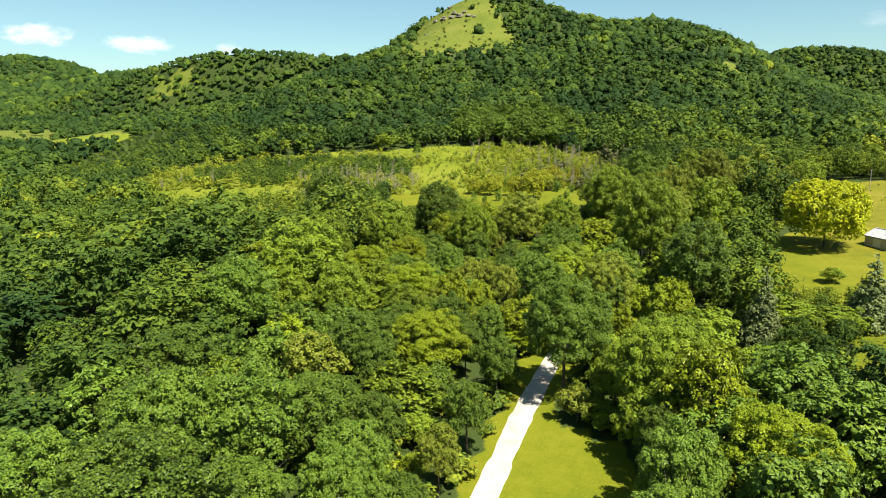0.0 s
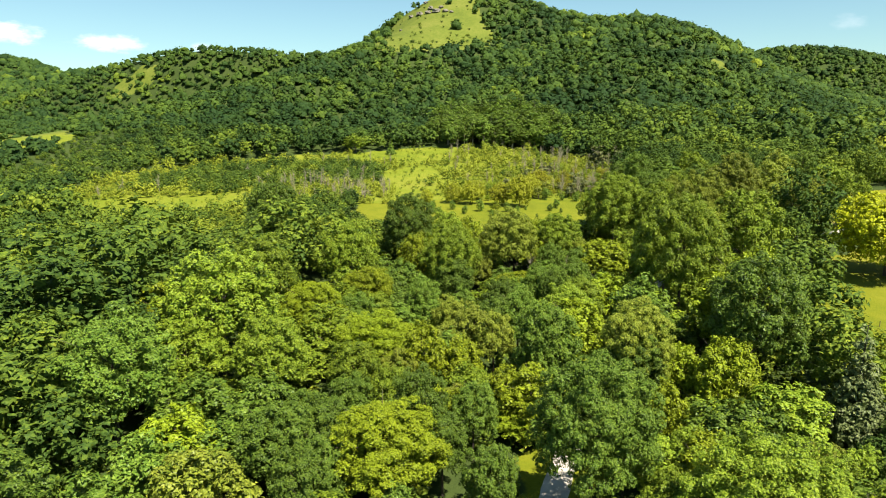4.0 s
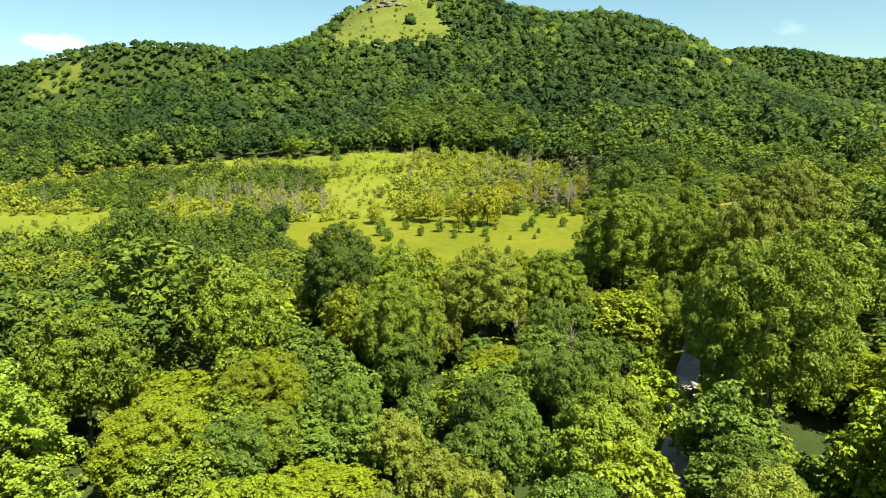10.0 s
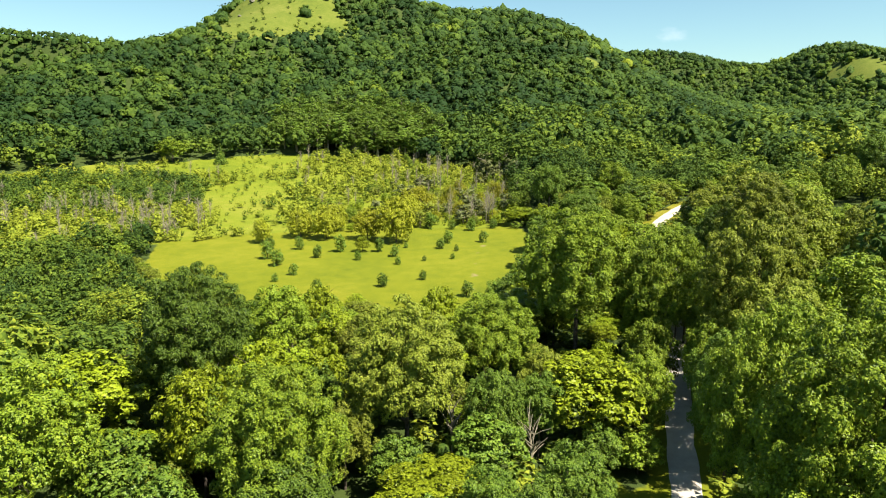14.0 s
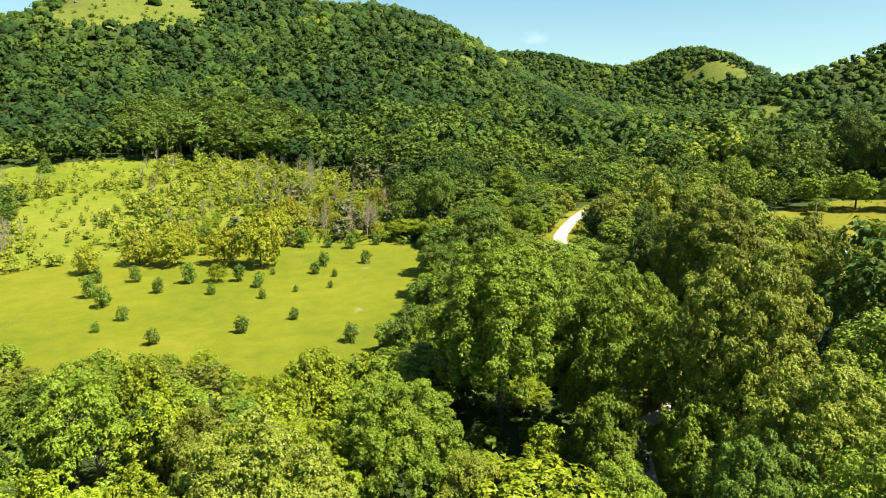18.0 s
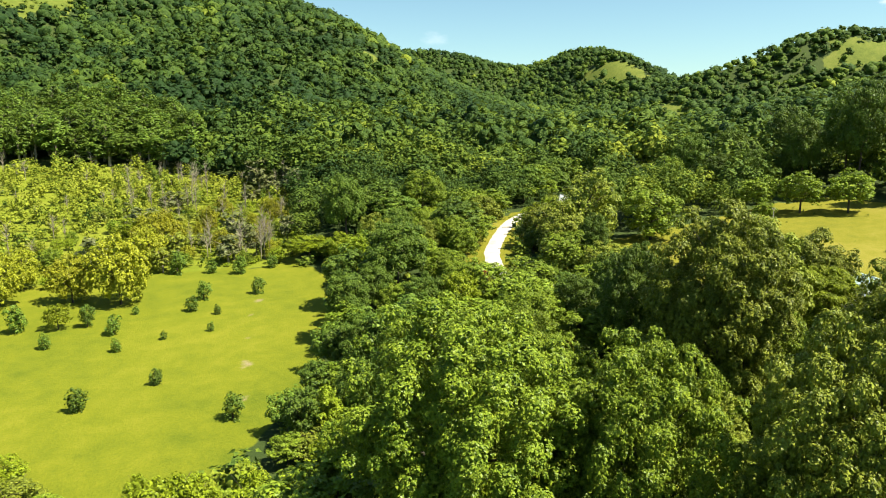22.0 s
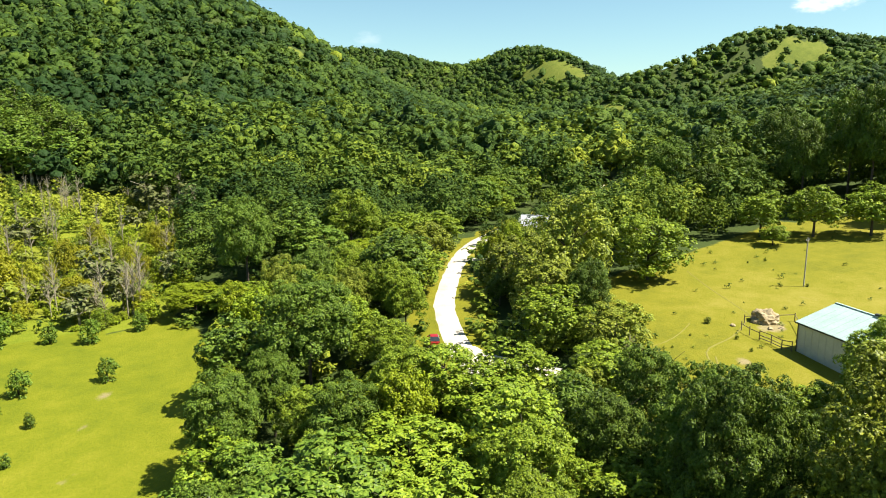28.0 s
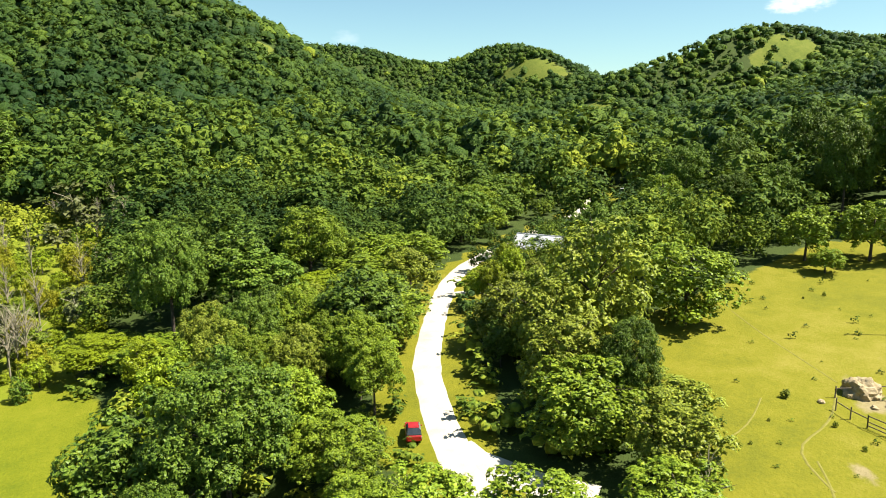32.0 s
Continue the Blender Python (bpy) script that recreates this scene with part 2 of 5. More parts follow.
def height(x, y):
    """The ground's height, for numbers or arrays."""
    x, y = np.asarray(x, float), np.asarray(y, float)
    z = -5.116 - 0.0137 * np.clip(x, -1500, 1500) + 0.0317 * np.clip(y, -400, 2500)
    z = z + 0.0195 * np.minimum(np.logaddexp(0, (y - 523.1) / 60) * 60, 400) + 0.0843 * np.minimum(np.logaddexp(0, (x - 220) / 30) * 30, 300)
    z = z + 2.864 * np.tanh((x * math.cos(0.1447) - y * math.sin(0.1447) - 48.88) / 14.34)
    for cx, cy, h, a, b, turn in HILLS:
        c, s = math.cos(turn), math.sin(turn)
        u, v = (x - cx) * c + (y - cy) * s, (y - cy) * c - (x - cx) * s
        z = z + h * np.exp(-((u / a) ** 2) - (v / b) ** 2)
    return z


def inside(poly, x, y):
    x, y = np.asarray(x, float), np.asarray(y, float)
    hit = np.zeros(x.shape, bool)
    for (x0, y0), (x1, y1) in zip(poly, poly[1:] + poly[:1]):
        if y0 != y1:
            hit ^= ((y0 > y) != (y1 > y)) & (x < (x1 - x0) * (y - y0) / (y1 - y0) + x0)
    return hit


def off_line(line, x, y):
    """Distance from a polyline in plan."""
    x, y = np.asarray(x, float), np.asarray(y, float)
    best = np.full(x.shape, 1e9)
    for (x0, y0), (x1, y1) in zip(line, line[1:]):
        dx, dy = x1 - x0, y1 - y0
        k = np.clip(((x - x0) * dx + (y - y0) * dy) / (dx * dx + dy * dy), 0, 1)
        best = np.minimum(best, np.hypot(x - x0 - k * dx, y - y0 - k * dy))
    return best


MEADOW = [(-25, 345), (14, 348), (53, 348), (84, 339), (85, 317), (75, 291), (62, 270), (46, 253), (30, 248), (18, 256), (-8, 266), (-25, 290)]
SCRUB = [(-45, 330), (-25, 340), (53, 346), (86, 337), (116, 416), (106, 444), (78, 482), (4, 505), (-35, 498), (-82, 490), (-124, 464), (-165, 420), (-172, 366), (-128, 297), (-85, 310)]
PASTURE = [(140, 291), (148, 297), (158, 295), (166, 294), (177, 298), (188, 297), (200, 297), (232, 292), (226, 235), (170, 195), (140, 215), (122, 245), (110, 258), (120, 268), (131, 280)]
YARD = [(71, 142), (86, 136), (100, 128), (150, 160), (180, 230), (175, 268), (168, 264), (130, 215), (90, 190)]
LOWYARD = [(62, 98), (80, 95), (100, 120), (88, 132), (74, 116)]
ROADSIDE = [(38, 171), (45, 175), (50, 187), (44, 191), (40, 184)]
VERGE = [(4, 56), (18, 56), (26, 70), (26, 88), (17, 103), (12, 96)]
FARFIELD = [(-590, 890), (-512, 940), (-390, 740), (-250, 545), (-228, 496), (-262, 468), (-312, 500), (-480, 715)]
FARMYARD = [(214, 343), (240, 352), (262, 368), (254, 380), (232, 368)]
KNOB = [(-66, 775), (-44, 880), (-10, 990), (40, 985), (74, 890), (92, 810), (42, 780), (-6, 765)]
GOAT = [[(-455, 1050), (-398, 1085), (-378, 1052), (-398, 1025)], [(302, 735), (310, 704), (275, 680), (285, 712)],
        [(745, 940), (780, 920), (796, 888), (742, 784), (722, 847)], [(745, 582), (797, 600), (824, 574), (840, 542), (781, 546)],
        [(640, 694), (636, 652), (480, 540), (488, 590)], [(482, 540), (462, 445), (408, 420), (405, 500)]]
ROAD = [(-8, 40), (0, 64), (5, 78), (12, 99), (20, 120), (33, 150), (48, 179), (58, 197), (68, 213), (86, 243), (98, 263), (104, 277), (110, 290), (118.4, 303.5), (130, 316), (143, 329), (152, 336), (163, 342), (182, 350), (212, 358), (248, 376)]
BRANCH = [(70, 217), (84, 217.5), (100, 219.5), (113, 222.5), (125, 226), (137, 231)]
LAY_BY = [(108.5, 286), (108, 280.5), (109.5, 275.5), (112, 271.5)]


def open_land(x, y):
    """How open the land is: grazed, rough."""
    grass = inside(MEADOW, x, y) | inside(PASTURE, x, y) | inside(YARD, x, y) | inside(LOWYARD, x, y) | inside(VERGE, x, y) | inside(ROADSIDE, x, y) | inside(FARMYARD, x, y)
    rough = inside(SCRUB, x, y) | inside(FARFIELD, x, y) | inside(KNOB, x, y)
    for p in GOAT:
        rough = rough | inside(p, x, y)
    return grass, rough


def ground_sheet():
    def steps(mid, fine, far):
        a = np.arange(0, fine, 4.0)
        b = np.r_[np.arange(fine, 1150, 16.0), 1150 + (np.linspace(0, 1, 26) ** 1.6) * (far - 1150)]
        half = np.r_[a, b]
        return np.r_[mid - half[:0:-1], mid + half]

    xs, ys = steps(60, 190, 4500), steps(270, 260, 4500)
    X, Y = np.meshgrid(xs, ys)
    Z = height(X, Y)
    n, m = X.shape
    co = np.stack([X, Y, Z], -1).reshape(-1, 3)
    i = np.arange(n * m).reshape(n, m)
    faces = np.stack([i[:-1, :-1], i[:-1, 1:], i[1:, 1:], i[1:, :-1]], -1).reshape(-1, 4)
    me = bpy.data.meshes.new("ground")
    me.from_pydata(co.tolist(), [], faces.tolist())
    grass, rough = open_land(X, Y)
    trod = np.zeros(X.shape)
    for line, w in TRACKS:
        trod = np.maximum(trod, np.clip(1.1 - off_line(line, X, Y) / w, 0, 0.56 if w < 1 else 1))
    grass = grass | (off_line(ROAD, X, Y) < np.where((Y > 282) & (Y < 325), 6.4, 4.6))
    cover = np.stack([grass, rough, trod, Y < 540], -1).reshape(-1)
    at = me.attributes.new("cover", "FLOAT_COLOR", "POINT")
    at.data.foreach_set("color", cover.astype(np.float32))
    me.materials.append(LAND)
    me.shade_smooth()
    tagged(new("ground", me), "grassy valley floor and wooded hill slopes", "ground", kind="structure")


TRACKS = [([(146, 262), (151, 265)], 3.0), ([(160, 268), (165, 263)], 2.0), ([(131, 258), (134, 262)], 1.6), ([(49, 262), (58, 290), (69, 318)], 0.95)]
ground_sheet()


def ribbon(name, line, width, lift, mat, label, category, seed=1):
    """A strip of road over the ground, with slightly uneven edges."""
    pts, rng = [], np.random.default_rng(seed)
    for (x0, y0), (x1, y1) in zip(line, line[1:]):
        k = max(2, int(math.hypot(x1 - x0, y1 - y0) / 2))
        pts += [(x0 + (x1 - x0) * i / k, y0 + (y1 - y0) * i / k) for i in range(k)]
    pts = np.array(pts + [line[-1]], float)
    for _ in range(6):
        pts[1:-1] = (pts[:-2] + 2 * pts[1:-1] + pts[2:]) / 4
    d = np.gradient(pts, axis=0)
    d /= np.linalg.norm(d, axis=1)[:, None]
    side = np.stack([d[:, 1], -d[:, 0]], -1)
    co, faces, cols = [], [], 5
    for p, s in zip(pts, side):
        w = width * (1 + rng.normal(0, 0.05))
        for j, f in enumerate(np.linspace(-0.5, 0.5, cols)):
            q = p + s * w * f
            co.append((q[0], q[1], float(height(*q)) + lift * (1 if 0 < j < cols - 1 else -0.6)))
    for a in range(len(pts) - 1):
        for j in range(cols - 1):
            k = a * cols + j
            faces.append((k, k + 1, k + cols + 1, k + cols))
    me = bpy.data.meshes.new(name)
    me.from_pydata(co, [], faces)
    me.materials.append(mat)
    me.shade_smooth()
    return tagged(new(name, me), label, category, kind="structure")


ribbon("road", ROAD, 4.3, 0.12, GRAVEL, "pale gravel valley road with grass verges", "road")
ribbon("road_branch", BRANCH, 3.4, 0.10, GRAVEL, "pale gravel side lane to the barn", "road", 2)
ribbon("driveway", [(140, 326.5), (145.5, 324), (152, 322)], 3.0, 0.10, GRAVEL, "short pale gravel drive off the road", "road", 4)
ribbon("lay_by", LAY_BY, 4.4, 0.10, GRAVEL, "widened pale gravel lay-by on the bend", "road", 3)

SOIL = surface("trodden_soil", (0.124, 0.118, 0.012), (0.180, 0.161, 0.037), 1.5, 0.95, 0.4)
for i, line in enumerate(([(150, 267), (154, 272.5), (159.6, 280.5), (166, 288)], [(127, 258.5), (132.6, 266), (137, 262), (142, 264.4), (147, 266)], [(118, 255), (126, 257.5), (131, 261.5)],
                          [(124, 270), (131, 268), (140, 271)])):
    ribbon("path", line, (0.25, 0.32, 0.3, 0.22)[i], 0.035, SOIL, "faint trodden path through the grass", "path", 10 + i)


# ---- trees ----
def mesh_of(name, co, faces, mat, smooth=False):
    me = bpy.data.meshes.new(name)
    co = np.asarray(co, np.float32)
    sizes = np.array([len(f) for f in faces]) if isinstance(faces, list) else np.full(len(faces), faces.shape[1])
    flat = np.concatenate([np.asarray(f) for f in faces]) if isinstance(faces, list) else faces.ravel()
    me.vertices.add(len(co))
    me.vertices.foreach_set("co", co.ravel())
    me.loops.add(len(flat))
    me.loops.foreach_set("vertex_index", flat.astype(np.int32))
    me.polygons.add(len(sizes))
    me.polygons.foreach_set("loop_start", np.r_[0, np.cumsum(sizes)[:-1]].astype(np.int32))
    me.update(calc_edges=True)
    if smooth:
        me.shade_smooth()
    me.materials.append(mat)
    return me


def ball(level):
    bm = bmesh.new()
    bmesh.ops.create_icosphere(bm, subdivisions=level, radius=1)
    co = np.array([v.co[:] for v in bm.verts])
    tri = np.array([[v.index for v in f.verts] for f in bm.faces])
    bm.free()
    return co, tri


BALL1, BALL2 = ball(1), ball(2)


def part_of(name, me, parent, label=""):
    ob = new(name, me)
    ob.parent = parent
    return tagged(ob, label)


def tube(path, radii, sides=6):
    """Vertices and quads of a bent, tapered limb."""
    path, co, faces = np.asarray(path, float), [], []
    for i, (p, r) in enumerate(zip(path, radii)):
        d = path[min(i + 1, len(path) - 1)] - path[max(i - 1, 0)]
        d = d / np.linalg.norm(d)
        a = np.cross(d, (0.31, 0.95, 0.05))
        a /= np.linalg.norm(a)
        b = np.cross(d, a)
        ang = np.arange(sides) * 2 * np.pi / sides
        co += list(p + r * (np.cos(ang)[:, None] * a + np.sin(ang)[:, None] * b))
        if i:
            k = (i - 1) * sides
            faces += [(k + j, k + (j + 1) % sides, k + sides + (j + 1) % sides, k + sides + j) for j in range(sides)]
    return np.array(co), faces


def limbs_mesh(name, rng, height_, spread, mat, limbs=6, girth=0.22, top=0.8, sides=6):
    """Trunk with branching limbs."""
    co, faces = [], []

    def add(path, radii, n=sides):
        c, f = tube(path, radii, n)
        base = sum(len(x) for x in co)
        co.append(c)
        faces.extend(tuple(base + q for q in w) for w in f)

    lean = rng.normal(0, 0.25, 2)
    hs = np.linspace(0, 1, 6)
    stem = np.stack([lean[0] * hs**2 * 1.2, lean[1] * hs**2 * 1.2, hs * height_ * top - 0.4 * (hs == 0)], -1)
    add(stem, girth * np.array([1.25, 1.0, 0.85, 0.65, 0.42, 0.2]))
    for i in range(limbs):
        k = rng.uniform(0.35, 0.85)
        at = np.array([np.interp(k, hs, stem[:, j]) for j in range(3)])
        a = i * 2.4 + rng.uniform(-0.4, 0.4)
        reach = spread * rng.uniform(0.55, 0.85)
        rise = height_ * rng.uniform(0.12, 0.26)
        ways = np.array([math.cos(a), math.sin(a), 0])
        mid = at + ways * reach * 0.45 + (0, 0, rise * 0.55)
        end = at + ways * reach + (0, 0, rise)
        g = girth * (1 - k) * 0.9 + 0.03
        add([at, mid, end], [g, g * 0.6, 0.02], 5)
    return mesh_of(name, np.concatenate(co), faces, mat, True)


def foliage_mesh(name, rng, lobes, count, size, mat, core=BALL1, core_size=0.62, droop=0.0, sprig=8, spread=1.7):
    """Leaf sprigs over rounded boughs; lobes are rows of x, y, z, radius, flatness. Each sprig is a small dome of leaves."""
    lobes = np.asarray(lobes, float)
    co, tri = [], []
    base = 0
    bc, bt = core
    for x, y, z, r, flat in lobes:
        c = bc * r * core_size * (1 + rng.normal(0, 0.10, (len(bc), 1))) * (1, 1, flat) + (x, y, z)
        co.append(c)
        tri.append(bt + base)
        base += len(c)
    mid = (lobes[:, :3] * lobes[:, 3:4]).sum(0) / lobes[:, 3].sum()
    weight = lobes[:, 3] ** 2
    want = max(count // sprig, 1)
    tries = want * 4
    pick = rng.choice(len(lobes), tries, p=weight / weight.sum())
    way = rng.normal(size=(tries, 3))
    way[:, 2] += 0.65
    out = lobes[pick, :3] - mid
    way += 0.6 * out / (np.linalg.norm(out, axis=1, keepdims=True) + 0.5)
    way /= np.linalg.norm(way, axis=1, keepdims=True)
    rad = lobes[pick, 3:4] * rng.uniform(0.80, 1.14, (tries, 1))
    at = lobes[pick, :3] + way * rad * np.stack([np.ones(tries), np.ones(tries), lobes[pick, 4]], -1)
    near = np.full(tries, 9.0)
    for i, (x, y, z, r, flat) in enumerate(lobes):
        d = np.linalg.norm((at - (x, y, z)) / (1, 1, flat), axis=1) / r
        near = np.where(pick == i, near, np.minimum(near, d))
    keep = np.where(near > 0.78)[0][:want]
    at, way = np.repeat(at[keep], sprig, 0), np.repeat(way[keep], sprig, 0)
    n = len(at)
    bud = way * 0.8 + rng.normal(0, 0.7, (n, 3))
    bud /= np.linalg.norm(bud, axis=1, keepdims=True)
    at = at + bud * size * spread * rng.uniform(0.45, 1.0, (n, 1))
    up = bud * 0.75 + way * 0.4 + rng.normal(0, 0.30, (n, 3)) + (0, 0, 0.5)
    up /= np.linalg.norm(up, axis=1, keepdims=True)
    along = np.cross(up, rng.normal(size=(n, 3)))
    along /= np.linalg.norm(along, axis=1, keepdims=True)
    along[:, 2] -= droop
    across = np.cross(up, along)
    s = size * rng.uniform(0.65, 1.35, (n, 1))
    blade = np.stack([at + along * s * 0.75, at - along * s * 0.45 + across * s * 0.52, at - along * s * 0.45 - across * s * 0.52], 1).reshape(-1, 3)
    idx = base + np.arange(n)[:, None] * 3
    co.append(blade)
    tri.append(idx + (0, 1, 2))
    return mesh_of(name, np.concatenate(co), np.concatenate(tri), mat)


def broad_lobes(rng, radius, low, high, count, size=(0.16, 0.26), squash=0.8, loose=0.0, wrap=1.6):
    """Leafy clumps of a broad crown between two heights: a dense heart and many clumps over an uneven outline."""
    mid, half = (low + high) / 2, (high - low) / 2
    rows = [(0, 0, mid - 0.1 * half, radius * (0.50 - 0.2 * loose), 0.9 * half / radius)]
    bulge = rng.uniform(0.74, 1.12, 9)
    for i in range(count):
        u = 1 - (i + 0.5) / count * wrap
        a = i * 2.39996 + rng.uniform(-0.6, 0.6)
        w = math.sqrt(max(0, 1 - u * u))
        r = radius * rng.uniform(*size)
        k = (1 - 0.6 * r / radius) * rng.uniform(0.62 - 0.12 * loose, 1.08) * float(np.interp(a % 6.2832, np.linspace(0, 6.2832, 10), [*bulge, bulge[0]]))
        rows.append((w * math.cos(a) * radius * k, w * math.sin(a) * radius * k, min(mid + u * half * k, high - r * squash), r, squash))
    return rows


def make_tree(name, leaf, seed, tall, radius, bole, boughs, count, size, label, limbs=6, core=BALL1, bark=BARK, loose=0.0, clump=(0.16, 0.26), wrap=1.6):
    """A broad-leaved tree with its foot at the origin."""
    rng = np.random.default_rng(seed)
    tree = tagged(new(name), label, "bush" if name == "bush" else "tree", "bushes" if name == "bush" else "woodland trees")
    part_of("trunk", limbs_mesh("trunk", rng, tall, radius, bark, limbs, girth=0.014 * tall + 0.04), tree)
    part_of("crown", foliage_mesh("crown", rng, broad_lobes(rng, radius, bole, tall, boughs, clump, loose=loose, wrap=wrap), count, size, LEAF[leaf], core, 0.45), tree)
    return tree


def make_conifer(kind, leaf, seed, tall, radius, tiers, count, size, label):
    rng = np.random.default_rng(seed)
    tree = tagged(new(kind), label, "tree", "conifers")
    part_of("trunk", limbs_mesh("trunk", rng, tall, radius * 0.5, BARK, 0, girth=0.014 * tall + 0.03, top=0.97), tree)
    rows = []
    for i in range(tiers):
        k = i / tiers
        r = radius * (1 - k) ** 0.85
        n = max(3, int(9 * (1 - k)) + 2)
        for j in range(n):
            a = (j + rng.uniform(-0.25, 0.25)) * 2 * math.pi / n + i
            d = r * rng.uniform(0.55, 0.8)
            rows.append((d * math.cos(a), d * math.sin(a), tall * (0.08 + 0.9 * k) - 0.1 * r, max(0.25, r * 0.36), 0.55))
    part_of("crown", foliage_mesh("crown", rng, rows, count, size, LEAF[leaf], BALL1, 0.6, 0.35), tree)
    return tree


def dead_tree(seed):
    """A bare grey sapling with thin forking limbs, 7 m tall."""
    rng = np.random.default_rng(seed)
    tree = tagged(new("dead_tree"), "bare grey dead sapling among the bushes", "tree", "dead saplings")
    part_of("trunk", limbs_mesh("trunk", rng, 7, 1.5, PALE_BARK, 11, girth=0.10, top=0.95, sides=5), tree)
    part_of("bough", limbs_mesh("bough", rng, 6.2, 2.0, PALE_BARK, 12, girth=0.06, top=0.9, sides=4), tree)
    return tree


KINDS = {}


def kind(key, *trees):
    KINDS[key] = trees


for n, (leaf, words, loose) in {"green": ("green", "broad green leafy tree in the wood", 0.2), "dark": ("dark", "dark green broad-crowned tree in the wood", 0.0),
                                "lime": ("lime", "yellow-green sunlit leafy tree", 0.1), "olive": ("olive", "tall olive-green tree with loose boughs", 0.8)}.items():
    kind("fine_" + n, make_tree("tall_tree", leaf, 3 + len(KINDS), 20, 8.0, 4.0, 330, 125000, 0.14, "large " + words, limbs=9, loose=loose, clump=(0.075, 0.13)))
    kind("big_" + n, make_tree("tall_tree", leaf, 5 + len(KINDS), 20, 8.0, 3.5, 190, 32000, 0.235, "large " + words, limbs=9, loose=loose, clump=(0.095, 0.165)))
    kind(n, *[make_tree("tree", leaf, 20 + i + 3 * len(KINDS), 13, 5.0, 1.6, 80, 5600, 0.34, words, core=BALL1, loose=loose, clump=(0.13, 0.22), wrap=1.75) for i in range(2)])
for n, words in (("green", "rounded green tree with boughs down to the ground"), ("olive", "feathery pale olive-green tree with low boughs")):
    kind("round_" + n, make_tree("tree", n, 130 + len(KINDS), 13, 5.0, -0.6, 64, 6600, 0.30, words, limbs=7, loose=0.3, clump=(0.15, 0.27), wrap=1.9))
kind("bush", *[make_tree("bush", n, 50 + i, 2.6, 1.7, -0.3, 20, 1200, 0.21, "rounded %s bush on the open slope" % w, limbs=3, wrap=1.8) for i, (n, w) in enumerate((("green", "green"), ("lime", "yellow-green"), ("olive", "olive"), ("lime", "bright yellow-green")))])
kind("shrub", *[make_tree("bush", n, 60 + i, 3.4, 1.3, 0.1, 8, 330, 0.28, "thin greyish shrub on the rough slope", limbs=6, bark=PALE_BARK, loose=1.0) for i, n in enumerate(("grey", "olive"))])
kind("sapling", *[make_tree("sapling", n, 160 + i, 6.0, 2.8, 0.2, 60, 4200, 0.18, w, limbs=5, loose=0.5, clump=(0.12, 0.22), wrap=1.8) for i, (n, w) in enumerate((("lime", "spreading yellow-green sapling on the slope"), ("olive", "loose olive-green sapling on the slope"), ("green", "green leafy sapling on the slope")))])
kind("ochre", *[make_tree("tree", "ochre", 240 + i, 8.0, 4.2, -0.3, 90, 8500, 0.20, "spreading ochre-green young tree at the head of the meadow", limbs=6, loose=0.4, clump=(0.13, 0.23), wrap=1.85) for i in range(2)])
kind("cedar", *[make_tree("cedar", "dark", 70 + i, 3.2, 1.25, -0.5, 34, 1700, 0.14, "young dark green cedar on the grass", limbs=0, loose=0.4, clump=(0.2, 0.36), wrap=1.95) for i in range(3)])
kind("dead", *[dead_tree(76 + i) for i in range(2)])
kind("spruce", make_conifer("spruce", "spruce", 72, 15.0, 4.2, 14, 4600, 0.42, "blue-green spruce with drooping tiers"))
kind("pine", make_conifer("pine", "dark", 74, 18.0, 5.0, 11, 3400, 0.50, "dark green conifer at the edge of the wood"))
kind("gold", make_tree("golden_tree", "gold", 80, 14, 9.0, 2.0, 170, 26000, 0.28, "large round golden-yellow tree on the lawn", limbs=9, wrap=1.85))
kind("grove", *[make_tree("slender_tree", "dark", 180 + i, 20, 3.4, 1.0, 34, 1900, 0.46, "tall slender green tree with a pale trunk in the grove", limbs=4, bark=PALE_BARK, clump=(0.2, 0.34), wrap=1.8) for i in range(2)])
used = set()
rng = np.random.default_rng(5)


def plant(key, x, y, scale=1.0, tall=1.0, which=None, turn=None, label=""):
    """A tree of a kind, its foot on the ground. The first one planted is the model itself."""
    trees = KINDS[key]
    n = int(rng.integers(len(trees))) if which is None else which
    turn = rng.uniform(0, 360) if turn is None else turn
    m = pose(x, y, float(height(x, y)) - 0.05, 0, 0, turn) @ Matrix.Diagonal((scale, scale, scale * tall, 1))
    if (key, n) in used:
        ob = copy_thing(trees[n], m)
    else:
        ob = trees[n]
        ob.matrix_basis = m
        used.add((key, n))
    return tagged(ob, label)


PLACED = []                                          # x, y, radius of what stands already
SIZE = {"gold": (9, 14), "ochre": (4.2, 8.0), "grove": (3.4, 20), "sapling": (2.8, 6.0), "dead": (1.8, 7), "spruce": (4.2, 15), "pine": (5, 18), "cedar": (1.25, 3.2), "bush": (1.7, 2.6), "shrub": (1.3, 3.4)}


def stand(key, x, y, radius, top=None, tall=None, **more):
    """Plant a tree with a crown of that radius and its top at that height above the sea or above its foot."""
    r0, h0 = SIZE.get(key, (8.0, 20.0) if key[:3] in ("big", "fin") else (5.0, 13.0))
    tall = tall if tall is not None else top - float(height(x, y)) if top is not None else h0 * radius / r0
    PLACED.append((x, y, radius))
    return plant(key, x, y, radius / r0, tall / h0 / (radius / r0), **more)


AXIS = [(0, 40), (4, 90), (10, 140), (24, 180), (45, 215), (75, 255), (112, 300)]

